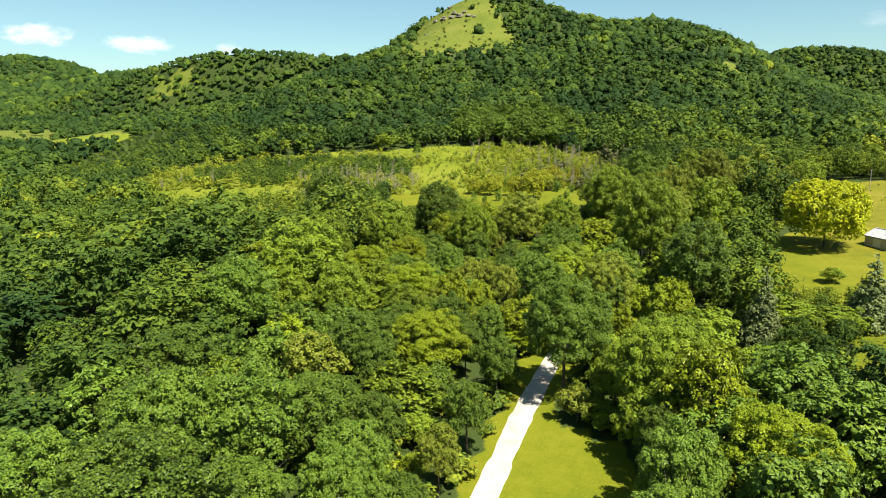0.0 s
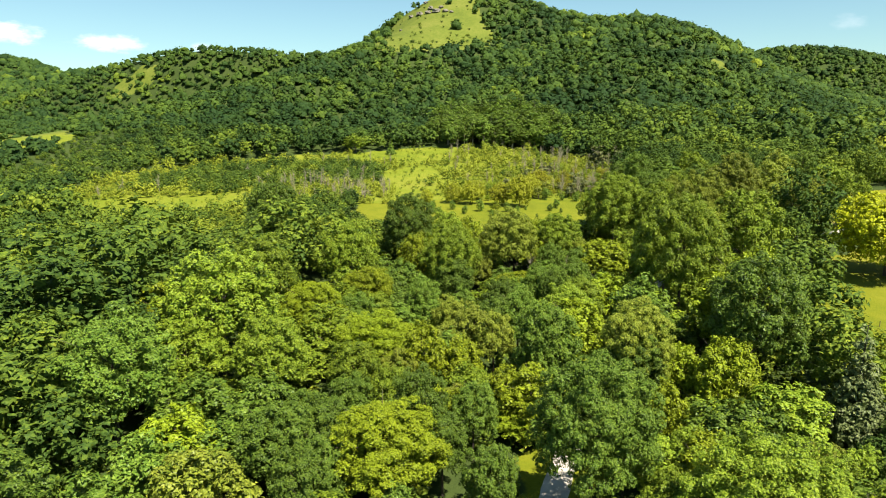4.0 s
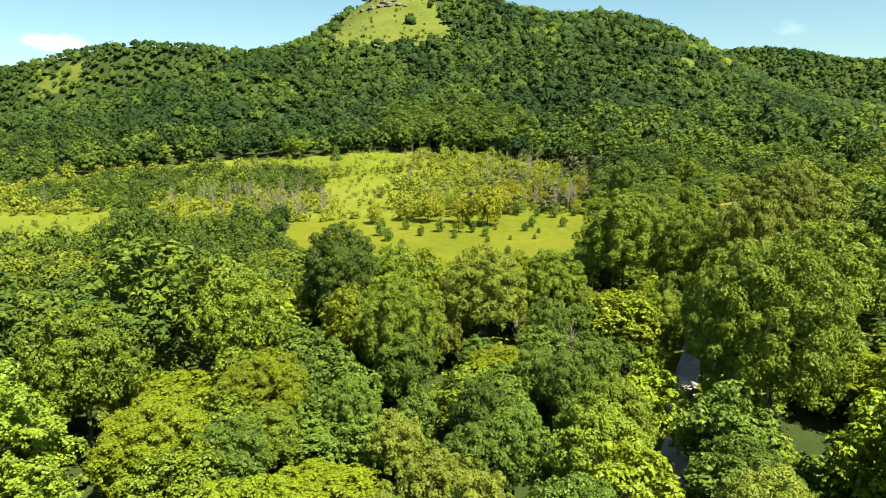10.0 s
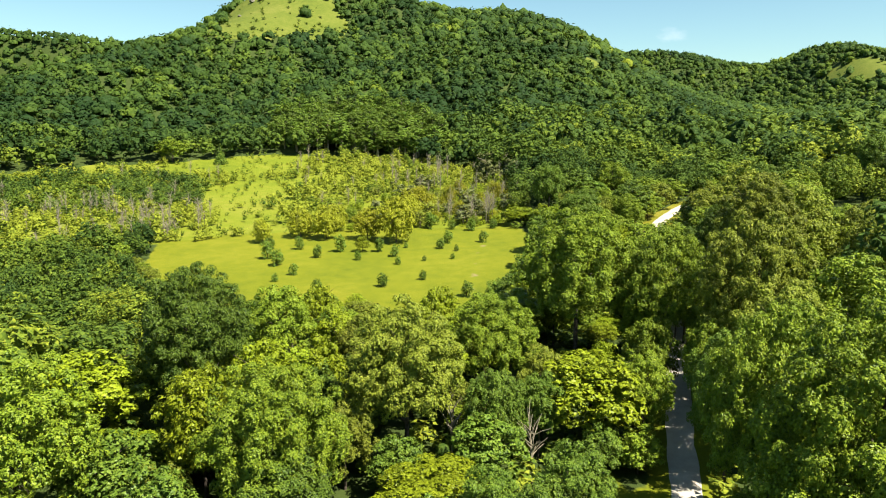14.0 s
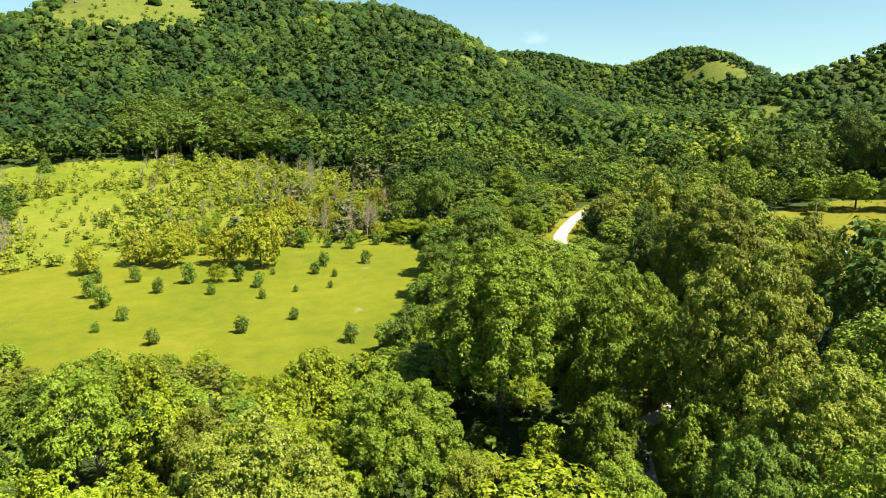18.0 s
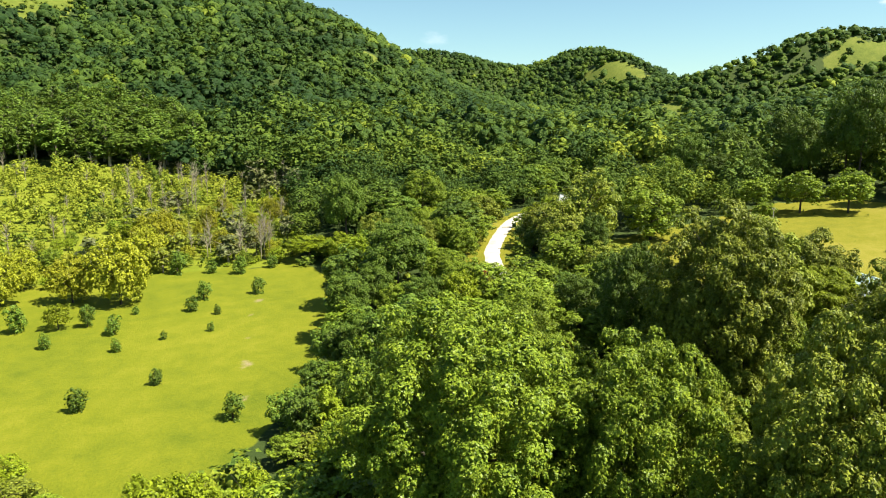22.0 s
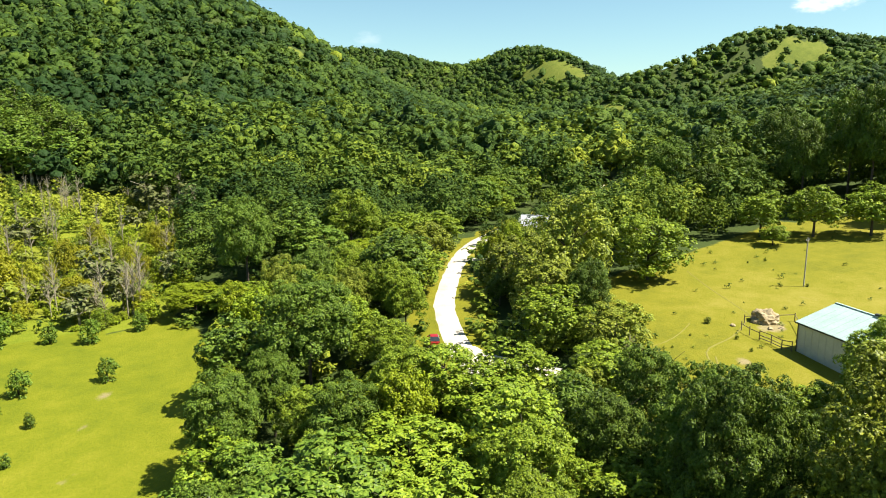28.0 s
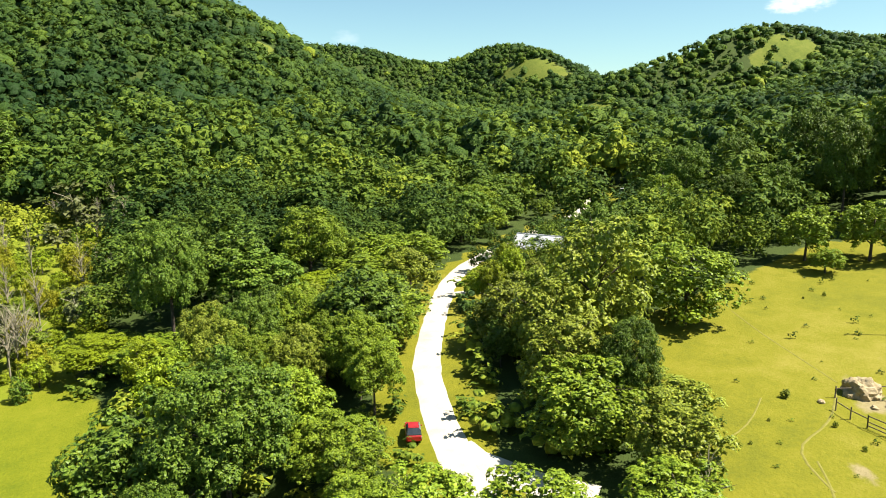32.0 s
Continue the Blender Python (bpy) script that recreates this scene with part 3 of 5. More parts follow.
# trees that stand out: kind, x, y, radius, height of the top above the sea
for key, x, y, r, top in (
    ("big_green", -31, 175, 7.5, 23), ("lime", -44, 158, 5.5, 17.5), ("fine_lime", -3, 111, 7.0, 14.5), ("fine_green", 32, 92, 7.5, 18.5),
    ("fine_dark", 20, 106, 7.0, 21), ("big_dark", 51, 134, 8.0, 27), ("fine_lime", 37, 68, 8.0, 22.5), ("green", -33, 90, 6.0, 12.5),
    ("dark", -47, 88, 6.5, 14), ("green", -6, 98, 5.2, 8.5), ("olive", -21, 102, 5.5, 13.5), ("green", 17, 176, 5.5, 13),
    ("big_dark", -37, 215, 7.5, 27), ("fine_dark", -2, 215, 8.0, 26), ("fine_green", 8, 187, 7.0, 24), ("fine_olive", 23, 199, 7.0, 25),
    ("big_lime", 23, 183, 7.5, 12.5), ("fine_dark", 56.5, 186, 5.5, 22), ("big_green", 63.5, 199, 4.6, 20), ("big_green", 27, 151, 5.5, 17.5), ("big_dark", 21, 138, 5.5, 15.5), ("big_lime", 15.5, 126, 5.0, 13.5), ("big_green", 31.5, 161, 5.0, 16.5),
    ("fine_green", 51, 163, 9.0, 33.5), ("fine_green", 52, 174, 6.5, 31), ("lime", 52, 144, 5.8, 23),
    ("dark", 41, 154, 5.5, 19), ("fine_olive", 34, 135, 6.8, 19), ("fine_lime", -19, 161, 8.0, 22), ("fine_lime", -10, 175, 7.5, 21.5), ("big_lime", -1, 159, 7.2, 15.5),
    ("lime", 46, 198, 6.0, 13.5), ("lime", -15, 216, 6.5, 14), ("fine_lime", 26, 212, 8.5, 25.5), ("fine_green", 37, 211, 6.8, 23),
    ("fine_green", 55, 222, 10.0, 33), ("green", 47, 230, 5.5, 22), ("fine_green", 65, 213, 7.0, 31), ("fine_olive", 70, 200, 8.0, 33),
    ("fine_olive", 89, 224, 9.0, 36), ("fine_olive", 64, 187, 7.5, 27), ("fine_dark", 91, 237, 5.4, 29.5), ("fine_dark", 96, 242, 5.0, 27.5),
    ("big_dark", 103, 252, 3.8, 23.5), ("round_olive", 142, 296, 6.0, 31), ("round_olive", 135, 290, 6.0, 33.5), ("round_olive", 127, 290, 4.4, 28), ("round_green", 156, 290, 7.2, 31),
    ("green", 120, 316, 6.0, 25), ("dark", 114, 311, 5.0, 26.5), ("dark", 81, 299, 5.0, 19.5), ("big_dark", 88, 292, 6.6, 24.5),
    ("green", 94, 331, 5.5, 20), ("green", 130, 333, 6.0, 24), ("green", 144, 341, 6.2, 25.5), ("big_lime", 88, 280, 5.5, 24),
    ("round_green", 117, 277, 4.0, 24.5), ("round_olive", 121, 283, 4.2, 26), ("round_olive", 118, 268, 3.6, 22.5), ("green", 96, 266, 5.0, 23), ("round_olive", 130, 300, 4.0, 25.5), ("round_olive", 126, 273, 3.4, 21.5), ("round_green", 111.5, 263.5, 3.3, 21),
    ("fine_lime", -36, 160, 6.5, 24.5), ("fine_lime", -6.5, 145, 7.0, 20.5), ("big_green", -21, 136, 6.5, 17), ("big_dark", 9, 183, 5.0, 14.5), ("dark", -43.5, 137, 5.5, 16),
    ("big_lime", -9.5, 205, 5.5, 16.5), ("big_green", 9, 230, 5.5, 20),
    ("big_dark", 233, 323, 6.5, 40), ("big_dark", 231, 297, 6.5, 43.5), ("big_dark", 236, 283, 7.5, 51), ("big_dark", 222, 307, 5.0, 35), ("big_dark", 212, 313, 5.0, 33),
    ("big_dark", 246, 292, 7.5, 50), ("big_dark", 243, 311, 7.0, 46), ("big_dark", 222, 331, 6.5, 38), ("big_green", 207, 327, 6.0, 34), ("big_dark", 249, 274, 7.5, 53), ("big_dark", 232, 268, 6.0, 44),
    ("pine", 196, 320, 4.5, 36),
    ("big_green", 96.3, 287.6, 4.7, 21), ("big_lime", 92, 262, 5.0, 22), ("big_green", 92.5, 277.5, 4.6, 20.5), ("round_green", 96, 275, 3.4, 21.5), ("big_lime", 96.5, 269.5, 4.0, 22), ("green", 101, 268, 4.0, 21.5), ("dark", 178, 361, 5.5, 28.5), ("big_green", 187, 368, 6.0, 30), ("dark", 197, 372, 6.0, 31), ("big_green", 207, 376, 6.0, 31.5), ("green", 172, 357.5, 5.0, 28), ("dark", 192, 362.5, 4.5, 26.5), ("green", 182, 358.5, 4.0, 26), ("green", 79, 255, 5.0, 19), ("big_green", 87, 252, 4.8, 22), ("dark", 74, 262, 5.5, 19), ("green", 85, 266, 5.5, 21), ("fine_green", 119, 236, 7.0, 30), ("fine_lime", 111, 226, 6.8, 33), ("big_olive", 101, 229, 7.0, 34),
):
    stand(key, x, y, r, top)
stand("gold", 104, 181, 10.5, 29.5)
stand("spruce", 60, 122, 4.0, 19.5)
stand("spruce", 81, 123, 4.4, 20.5)
stand("green", 89, 150, 2.4, tall=5.0, label="small round green tree on the lawn")
stand("green", 68, 124.5, 4.2, tall=6.5)
stand("round_green", 75, 121, 3.6, tall=5.5)
stand("pine", 231, 343, 5.5, 38)
for x, y, t in ((201, 292, 10), (207, 283, 11), (195, 286, 6.5), (214, 274, 11)):
    stand("green", x, y, t * 0.44, tall=t, label="light green young tree at the pasture edge")
# seedling cedars scattered over the meadow: x, y, radius
for x, y, r in ((58.8, 321, 1.7), (55, 314.5, 1.4), (69.5, 319, 1.2), (58.7, 310, 0.8), (55.2, 301, 0.7), (47.3, 301, 0.65), (40.4, 308, 1.5), (39.7, 299, 0.95),
                (42.8, 282, 1.05), (32.4, 278.5, 1.4), (49, 265, 1.2), (45.5, 318, 0.7), (30, 306.5, 1.1), (37, 315, 1.5), (8, 289.7, 0.9), (17.2, 278.5, 1.0),
                (12.6, 295, 1.0), (15, 323.5, 1.4), (19.4, 312, 1.3), (26.3, 317.7, 1.8), (8.5, 305.6, 1.5), (6, 314, 1.8), (6.7, 326, 1.6), (58.4, 344, 1.8), (65.4, 341, 1.4), (71, 337, 1.4)):
    stand("cedar", x, y, 0.92 * r, tall=2.5 * r, turn=37 * x % 360)
# weeds and low bushes in the pasture: x, y, radius
for x, y, r in ((147, 286.6, 0.3), (143, 281, 0.35), (149, 272, 0.35), (150.6, 270.8, 0.45), (147.6, 267.8, 0.4), (142, 269.3, 0.75), (133, 270.5, 0.3), (135.4, 268, 0.65),
                (129.6, 267, 0.7), (128.5, 261, 0.6), (132.5, 265.3, 0.4), (130, 258.6, 0.4), (127, 259, 0.5), (138.9, 263, 1.1), (136, 259.3, 0.95), (136.6, 265.7, 0.5),
                (161.6, 283.7, 0.5), (173, 285.4, 0.55), (178.7, 282.8, 0.7), (170.5, 267.7, 1.0), (182, 281, 1.2), (165.5, 275, 0.5), (157, 280.3, 0.6), (158, 282.7, 0.45)):
    stand("bush", x, y, 0.75 * r, tall=1.5 * r, which=2 if r > 0.6 else 0, label="low green weed clump in the pasture")
# the round tree and the dark juniper at the head of the slope, and the row of young trees along the meadow
stand("green", -42, 497, 6.5, 37)
stand("pine", -18, 488, 3.2, 36)
for x, y, r, t in ((16, 340, 4.2, 9), (23.7, 336, 4.8, 9.5), (36, 332, 4.6, 10), (44, 326, 5.6, 11.5), (4.5, 335, 2.8, 6), (54, 352, 4.2, 8.5), (28, 347, 3.8, 8), (60, 366, 4.6, 9)):
    stand("ochre", x, y, r, tall=t)
stand("sapling", 32.5, 316, 2.4, tall=4.8, which=0, label="small spreading yellow-green tree on the meadow")
stand("cedar", 78.8, 338, 1.3, tall=3.6)
for x, y, t in ((67.5, 353, 8.5), (74, 348, 9), (81, 346, 10.5)):
    stand("dead", x, y, 0.2 * t, tall=t, label="tall pale bare tree at the head of the meadow")

# roadside trees whose boughs close over the lower road
for key, x, y, r, t in (("lime", 17, 127, 4.6, 9), ("green", 22, 136, 4.8, 10), ("lime", 27, 146, 4.6, 9.5), ("olive", 31, 157, 4.4, 9), ("green", 28.5, 128, 4.6, 10),
                        ("dark", 37, 143, 4.8, 11), ("lime", 37.5, 166.5, 4.2, 8.5), ("big_olive", 117, 229, 6.0, 16), ("big_green", 117.5, 216.5, 6.2, 17.5), ("round_green", 104, 226.5, 4.2, 8.5), ("round_olive", 109, 231, 4.4, 9), ("round_green", 99.5, 226, 3.8, 8), ("round_green", 92, 232, 4.6, 9), ("round_green", 98, 237, 4.4, 9), ("round_olive", 86.5, 228, 4.2, 9), ("green", 103, 243, 4.6, 10), ("big_olive", 77, 216.5, 5.0, 13), ("big_green", 78, 207, 5.2, 14),
                        ("green", 93, 246, 4.4, 11), ("big_green", 78, 237.5, 4.8, 12), ("green", 74, 229, 4.6, 11), ("big_olive", 75, 222.5, 5.0, 12), ("olive", 76.5, 211.5, 4.6, 11),
                        ("big_green", 52, 196, 4.2, 12), ("big_green", 58.5, 206, 4.2, 12.5), ("big_olive", 73, 222, 4.0, 11.5), ("big_green", 64, 216.5, 4.2, 11.5), ("big_green", 97, 222.5, 4.4, 12), ("big_olive", 89.5, 221, 4.4, 12), ("dark", 27, 121, 5.0, 11), ("big_dark", 33.5, 133.5, 5.2, 11), ("big_dark", 39.5, 147, 5.2, 11), ("green", 44.5, 158, 5.0, 11), ("green", 51, 171, 5.0, 11), ("big_green", 81.5, 246.5, 4.6, 12), ("green", 90.5, 256, 4.2, 11)):
    stand(key, x, y, r, tall=t, label="leafy tree leaning over the gravel road")
# the tall grove behind the head of the slope, in rows up the hillside
GROVE = [(12, 508), (24, 503), (92, 473), (104, 500), (100, 545), (70, 570), (22, 565), (8, 535)]
for gx in np.arange(6, 106, 6.4):
    for gy in np.arange(474, 572, 7.0):
        x, y = float(gx + rng.uniform(-2.2, 2.2)), float(gy + rng.uniform(-2.5, 2.5))
        if inside(GROVE, x, y):
            stand("grove", x, y, rng.uniform(3.4, 5.0), tall=rng.uniform(12, 25))
# low growth along the near edge of the meadow
for i in range(46):
    k = i / 45
    x, y = float(np.interp(k, (0, 0.3, 0.65, 1), (-34, -14, 14, 26))), float(np.interp(k, (0, 0.3, 0.65, 1), (318, 284, 262, 257)))
    r = rng.uniform(1.6, 3.2)
    stand("sapling", x + rng.normal(0, 3) - 1, y + rng.normal(0, 3) - 1, r, tall=r * rng.uniform(1.3, 1.9), label="spreading yellow-green shrub at the meadow edge")
# saplings beside the lower road
for x, y, r, t in ((-7, 74, 2.2, 4.2), (-4.5, 82, 2.4, 5), (-1, 90, 2.6, 5.5), (4, 99, 2.8, 6), (10, 110, 3.2, 7), (-10, 80, 3.2, 6.5)):
    stand("sapling", x, y, r, tall=t, label="leafy green sapling beside the gravel road")
# small conifers on the shoulder of the bald hilltop
for x, y, t in ((-70, 814, 11), (-66, 824, 8), (-62, 838, 10), (-58, 850, 7), (-56, 872, 9), (-50, 900, 8), (-66, 802, 7)):
    stand("pine", x, y, t * 0.26, tall=t, label="small dark conifer on the bald hilltop")
for x, y, r in ((47, 237, 2.6), (43, 243, 2.4), (50, 243, 2.8), (54, 250, 2.6), (40, 236, 2.4), (57, 258, 2.8)):
    stand("sapling", x, y, r, tall=1.6 * r, label="spreading yellow-green shrub at the meadow edge")


# bare grey saplings that stand out between the leafy trees: x, y, height
for x, y, t in ((-33, 88, 7.5), (-18, 90, 5.5), (28, 197, 9), (36, 192, 8), (11, 230, 7), (8, 241, 6.5), (80, 347, 9), (76, 353, 8), (116, 264, 5)):
    stand("dead", x, y, 0.3 * t, tall=t, label="bare grey dead sapling between leafy trees")


# ---- the woods of the valley floor ----
def template(seed, boughs, count, size, core, clump=(0.32, 0.46)):
    """A light tree for the joined woods, 13 m tall and 5 m in radius: vertices and triangles."""
    rng = np.random.default_rng(seed)
    me = foliage_mesh("crown", rng, broad_lobes(rng, 5.0, 0.8, 13.0, boughs, clump, 0.9, loose=0.1, wrap=1.75), count, size, FAR_LEAF, BALL1, core, sprig=4)
    co = np.array([v.co[:] for v in me.vertices])
    tri = np.array([p.vertices[:] for p in me.polygons])
    bpy.data.meshes.remove(me)
    # faces turned downward inside the wood are left out
    face = np.cross(co[tri[:, 1]] - co[tri[:, 0]], co[tri[:, 2]] - co[tri[:, 0]])
    keep = (face[:, 2] > -0.3 * np.linalg.norm(face, axis=1)) | (np.arange(len(tri)) >= 20 * (boughs + 1))
    return co, tri[keep]


def joined(name, parts, label, category):
    """Many trees as one sheet of stuff: rows of vertices, triangles and tone."""
    co = np.concatenate([c for c, _, _ in parts])
    base = np.cumsum([0] + [len(c) for c, _, _ in parts])[:-1]
    tri = np.concatenate([t + b for (_, t, _), b in zip(parts, base)])
    tone = np.concatenate([np.full(len(c), v) for c, _, v in parts])
    me = mesh_of(name, co, tri, FAR_LEAF, True)
    me.attributes.new("tone", "FLOAT", "POINT").data.foreach_set("value", tone.astype(np.float32))
    return tagged(new(name, me), label, category, kind="stuff")


def tree_height(x, y):
    """How tall the wood grows: young by the lower road, tall along the creek."""
    def step(v, a, b):
        k = np.clip((v - a) / (b - a), 0, 1)
        return k * k * (3 - 2 * k)
    tall = 12.5 + 7.5 * step(y, 115, 165) * (1 - step(y, 195, 228)) * step(x, -110, -50)
    tall = tall - 5.5 * step(y, 212, 238) * (1 - step(y, 262, 290)) * (1 - step(x, 62, 80))
    tall = tall - 5.0 * step(y, 262, 290) * (1 - step(y, 345, 370)) * (1 - step(x, -20, 0)) * step(x, -140, -110)
    tall = tall - 6 * step(x, 98, 104) * (1 - step(x, 140, 150)) * step(y, 232, 240) * (1 - step(y, 262, 272))
    tall = tall - 5.0 * (1 - step(x, -170, -130)) * step(y, 320, 360)
    tall = tall + 4.0 * step(x, 95, 125) * step(y, 385, 410)
    tall = np.maximum(tall - 4.5 * (1 - step(x, -215, -170)) * step(y, 370, 420), 2.6)
    return tall + 5 * step(x, 200, 235) * step(y, 200, 260)


def fill_woods():
    taken = {}

    def free(x, y, r):
        i, j = int(x // 16), int(y // 16)
        for a in (i - 1, i, i + 1):
            for b in (j - 1, j, j + 1):
                for px, py, pr in taken.get((a, b), ()):
                    if (px - x) ** 2 + (py - y) ** 2 < ((0.56 if pr < 4 else 0.62) * (r + pr)) ** 2:
                        return False
        return True

    for px, py, pr in PLACED:
        taken.setdefault((int(px // 16), int(py // 16)), []).append((px, py, pr))
    tries = 20000
    xs, ys = rng.uniform(-230, 330, tries), rng.uniform(8, 530, tries)
    tall = tree_height(xs, ys) * rng.uniform(0.70, 1.28, tries)
    tall = np.where((xs < -15) & (ys < 260), tall * 1.15, tall)
    # low growth only, where the farm shows over the trees
    for line, wide in (([(118, 290), (176, 346)], 6), ([(180, 325), (247, 366)], 5), ([(150, 310), (221, 370)], 5), ([(46, 186), (67, 211)], 5)):
        tall = np.where(off_line(line, xs, ys) < wide, np.minimum(tall, 5.5), tall)
    # the younger growth between the large crowns beside the road
    tall = np.where((off_line(AXIS, xs, ys) < 38) & (ys > 85) & (ys < 330), np.minimum(tall, rng.uniform(6.5, 11.5, tries)), tall)
    tall = np.where(inside([(20, 240), (48, 240), (50, 258), (20, 258)], xs, ys), np.minimum(tall, 3.5), tall)
    tall = np.where(inside([(-2, 48), (18, 48), (20, 72), (2, 72)], xs, ys), np.minimum(tall, 3.5), tall)
    tall = np.where(inside([(44, 98), (62, 96), (68, 124), (52, 121)], xs, ys), np.minimum(tall, 6.0), tall)
    tall = np.where(inside([(60, 98), (100, 98), (112, 140), (76, 150)], xs, ys), np.minimum(tall, 5.5), tall)
    rs = tall * rng.uniform(0.34, 0.46, tries) * np.where(ys > 330, 1.15, 1.0) * np.where((xs < -15) & (ys < 260), 1.28, 1.0)
    grass, rough = open_land(xs, ys)
    ok = ~grass & ~rough & ~inside(GROVE, xs, ys) & (off_line(ROAD, xs, ys) > 2.2 + np.where((ys > 112) & (ys < 262), 0.30, 0.62) * rs) & (off_line(BRANCH, xs, ys) > 2.2 + 0.5 * rs) & (off_line(LAY_BY, xs, ys) > 4.5 + 0.6 * rs)
    for p in (MEADOW, PASTURE, YARD):
        ok &= off_line(p + p[:1], xs, ys) > 0.6 * rs
    # the gap at the parked car, and the wide verge inside the bend
    ok &= off_line([(97, 280), (106, 290)], xs, ys) > 2.4 + 0.62 * rs
    inner = (ys > 284) & (ys < 322) & (xs > np.interp(ys, [p[1] for p in ROAD], [p[0] for p in ROAD]))
    ok &= ~inner | (off_line(ROAD, xs, ys) > 4.7 + 0.8 * rs)
    ok &= (ys > -xs * 1.1 + 10) & (ys > xs * 0.42 + 30) & (xs > -40 - ys * 0.62)
    rows = []
    for x, y, r, t in zip(xs[ok], ys[ok], rs[ok], tall[ok]):
        if free(x, y, r):
            taken.setdefault((int(x // 16), int(y // 16)), []).append((x, y, r))
            rows.append((x, y, r, t))
    rows.sort(key=lambda q: float(off_line(AXIS, q[0], q[1])))
    shapes = [template(90 + i, 12, 140, 1.0, 0.80, (0.30, 0.44)) for i in range(4)]
    finer = [template(95 + i, 46, 1400, 0.48, 0.52, (0.15, 0.25)) for i in range(4)]
    middle = [template(195 + i, 24, 480, 0.78, 0.58, (0.20, 0.33)) for i in range(4)]
    rest = []
    room = 375
    for n, (x, y, r, t) in enumerate(rows):
        w = noise.noise((x * 0.02, y * 0.02, 3.0)) + rng.normal(0, 0.25) + 0.20 * (x < 15 and 130 < y < 345) - 0.34 * (y < 128) - 0.28 * (y < 140 and x < -4)
        if n < room:
            key = "lime" if w > 0.22 else "olive" if w > 0.10 else "green" if w > -0.22 else "dark"
            if r > 6.0 or (n < 220 and r > 3.3):
                key = "big_" + key
            stand(key, x, y, r, tall=t)
        else:
            co, tri = (finer if n < room + 200 else middle if n < room + 620 else shapes)[int(rng.integers(4))]
            a = rng.uniform(0, 6.28)
            c, s = math.cos(a) * r / 5, math.sin(a) * r / 5
            at = np.stack([co[:, 0] * c - co[:, 1] * s + x, co[:, 0] * s + co[:, 1] * c + y, co[:, 2] * t / 13 + float(height(x, y))], -1)
            rest.append((at, tri, (0.43 if x < -25 and y < 150 else 0.45 if x < -30 and y < 290 else 0.52 if y < 330 else 0.26 if y > 485 else 0.41) + 0.28 * w + rng.normal(0, 0.15)))
    joined("valley_woods", rest, "dense green woods on the valley floor", "woods")
    return len(rows), len(rest)


print("woods", fill_woods())


def undergrowth():
    """Low bushes and saplings under and between the near trees."""
    tries = 2400
    x, y = rng.uniform(-70, 150, tries), rng.uniform(50, 345, tries)
    grass, rough = open_land(x, y)
    ok = ~grass & ~rough & (off_line(ROAD, x, y) > 3.4) & (off_line(AXIS, x, y) < 80)
    shape = [template(290 + i, 4, 64, 1.2, 0.75) for i in range(3)]
    parts = []
    for n, (a, b) in enumerate(zip(x[ok], y[ok])):
        co, tri = shape[n % 3]
        r = rng.uniform(1.1, 3.0)
        k = r / 5
        at = np.stack([co[:, 0] * k + a, co[:, 1] * k + b, (co[:, 2] - 3.0) * r * rng.uniform(0.11, 0.19) + float(height(a, b))], -1)
        parts.append((at, tri, rng.normal(0.72, 0.16)))
    joined("undergrowth", parts, "low green bushes under the trees", "undergrowth")


undergrowth()


def pasture_weeds():
    """Tufts and thistles over the grazed pasture and round the barn's fence."""
    shape = [template(690 + i, 3, 40, 1.7, 0.6) for i in range(3)]
    x, y = rng.uniform(112, 226, 420), rng.uniform(212, 300, 420)
    ok = inside(PASTURE, x, y) & (rng.random(420) < np.where(off_line([(128, 256), (140, 263), (147, 262)], x, y) < 9, 1.0, 0.38))
    parts = []
    for n, (a, b) in enumerate(zip(x[ok], y[ok])):
        co, tri = shape[n % 3]
        r = rng.uniform(0.15, 0.48)
        at = np.stack([co[:, 0] * r / 5 + a, co[:, 1] * r / 5 + b, (co[:, 2] - 1.5) * r * rng.uniform(0.10, 0.26) + float(height(a, b))], -1)
        parts.append((at, tri, rng.normal(0.42, 0.2)))
    joined("pasture_weeds", parts, "small green tufts scattered over the pasture", "weeds")


pasture_weeds()


# ---- far woods ----
FAR_FRONT = [(330, 385), (410, 405), (470, 440), (490, 470), (495, 545), (470, 550), (400, 500), (340, 440)]


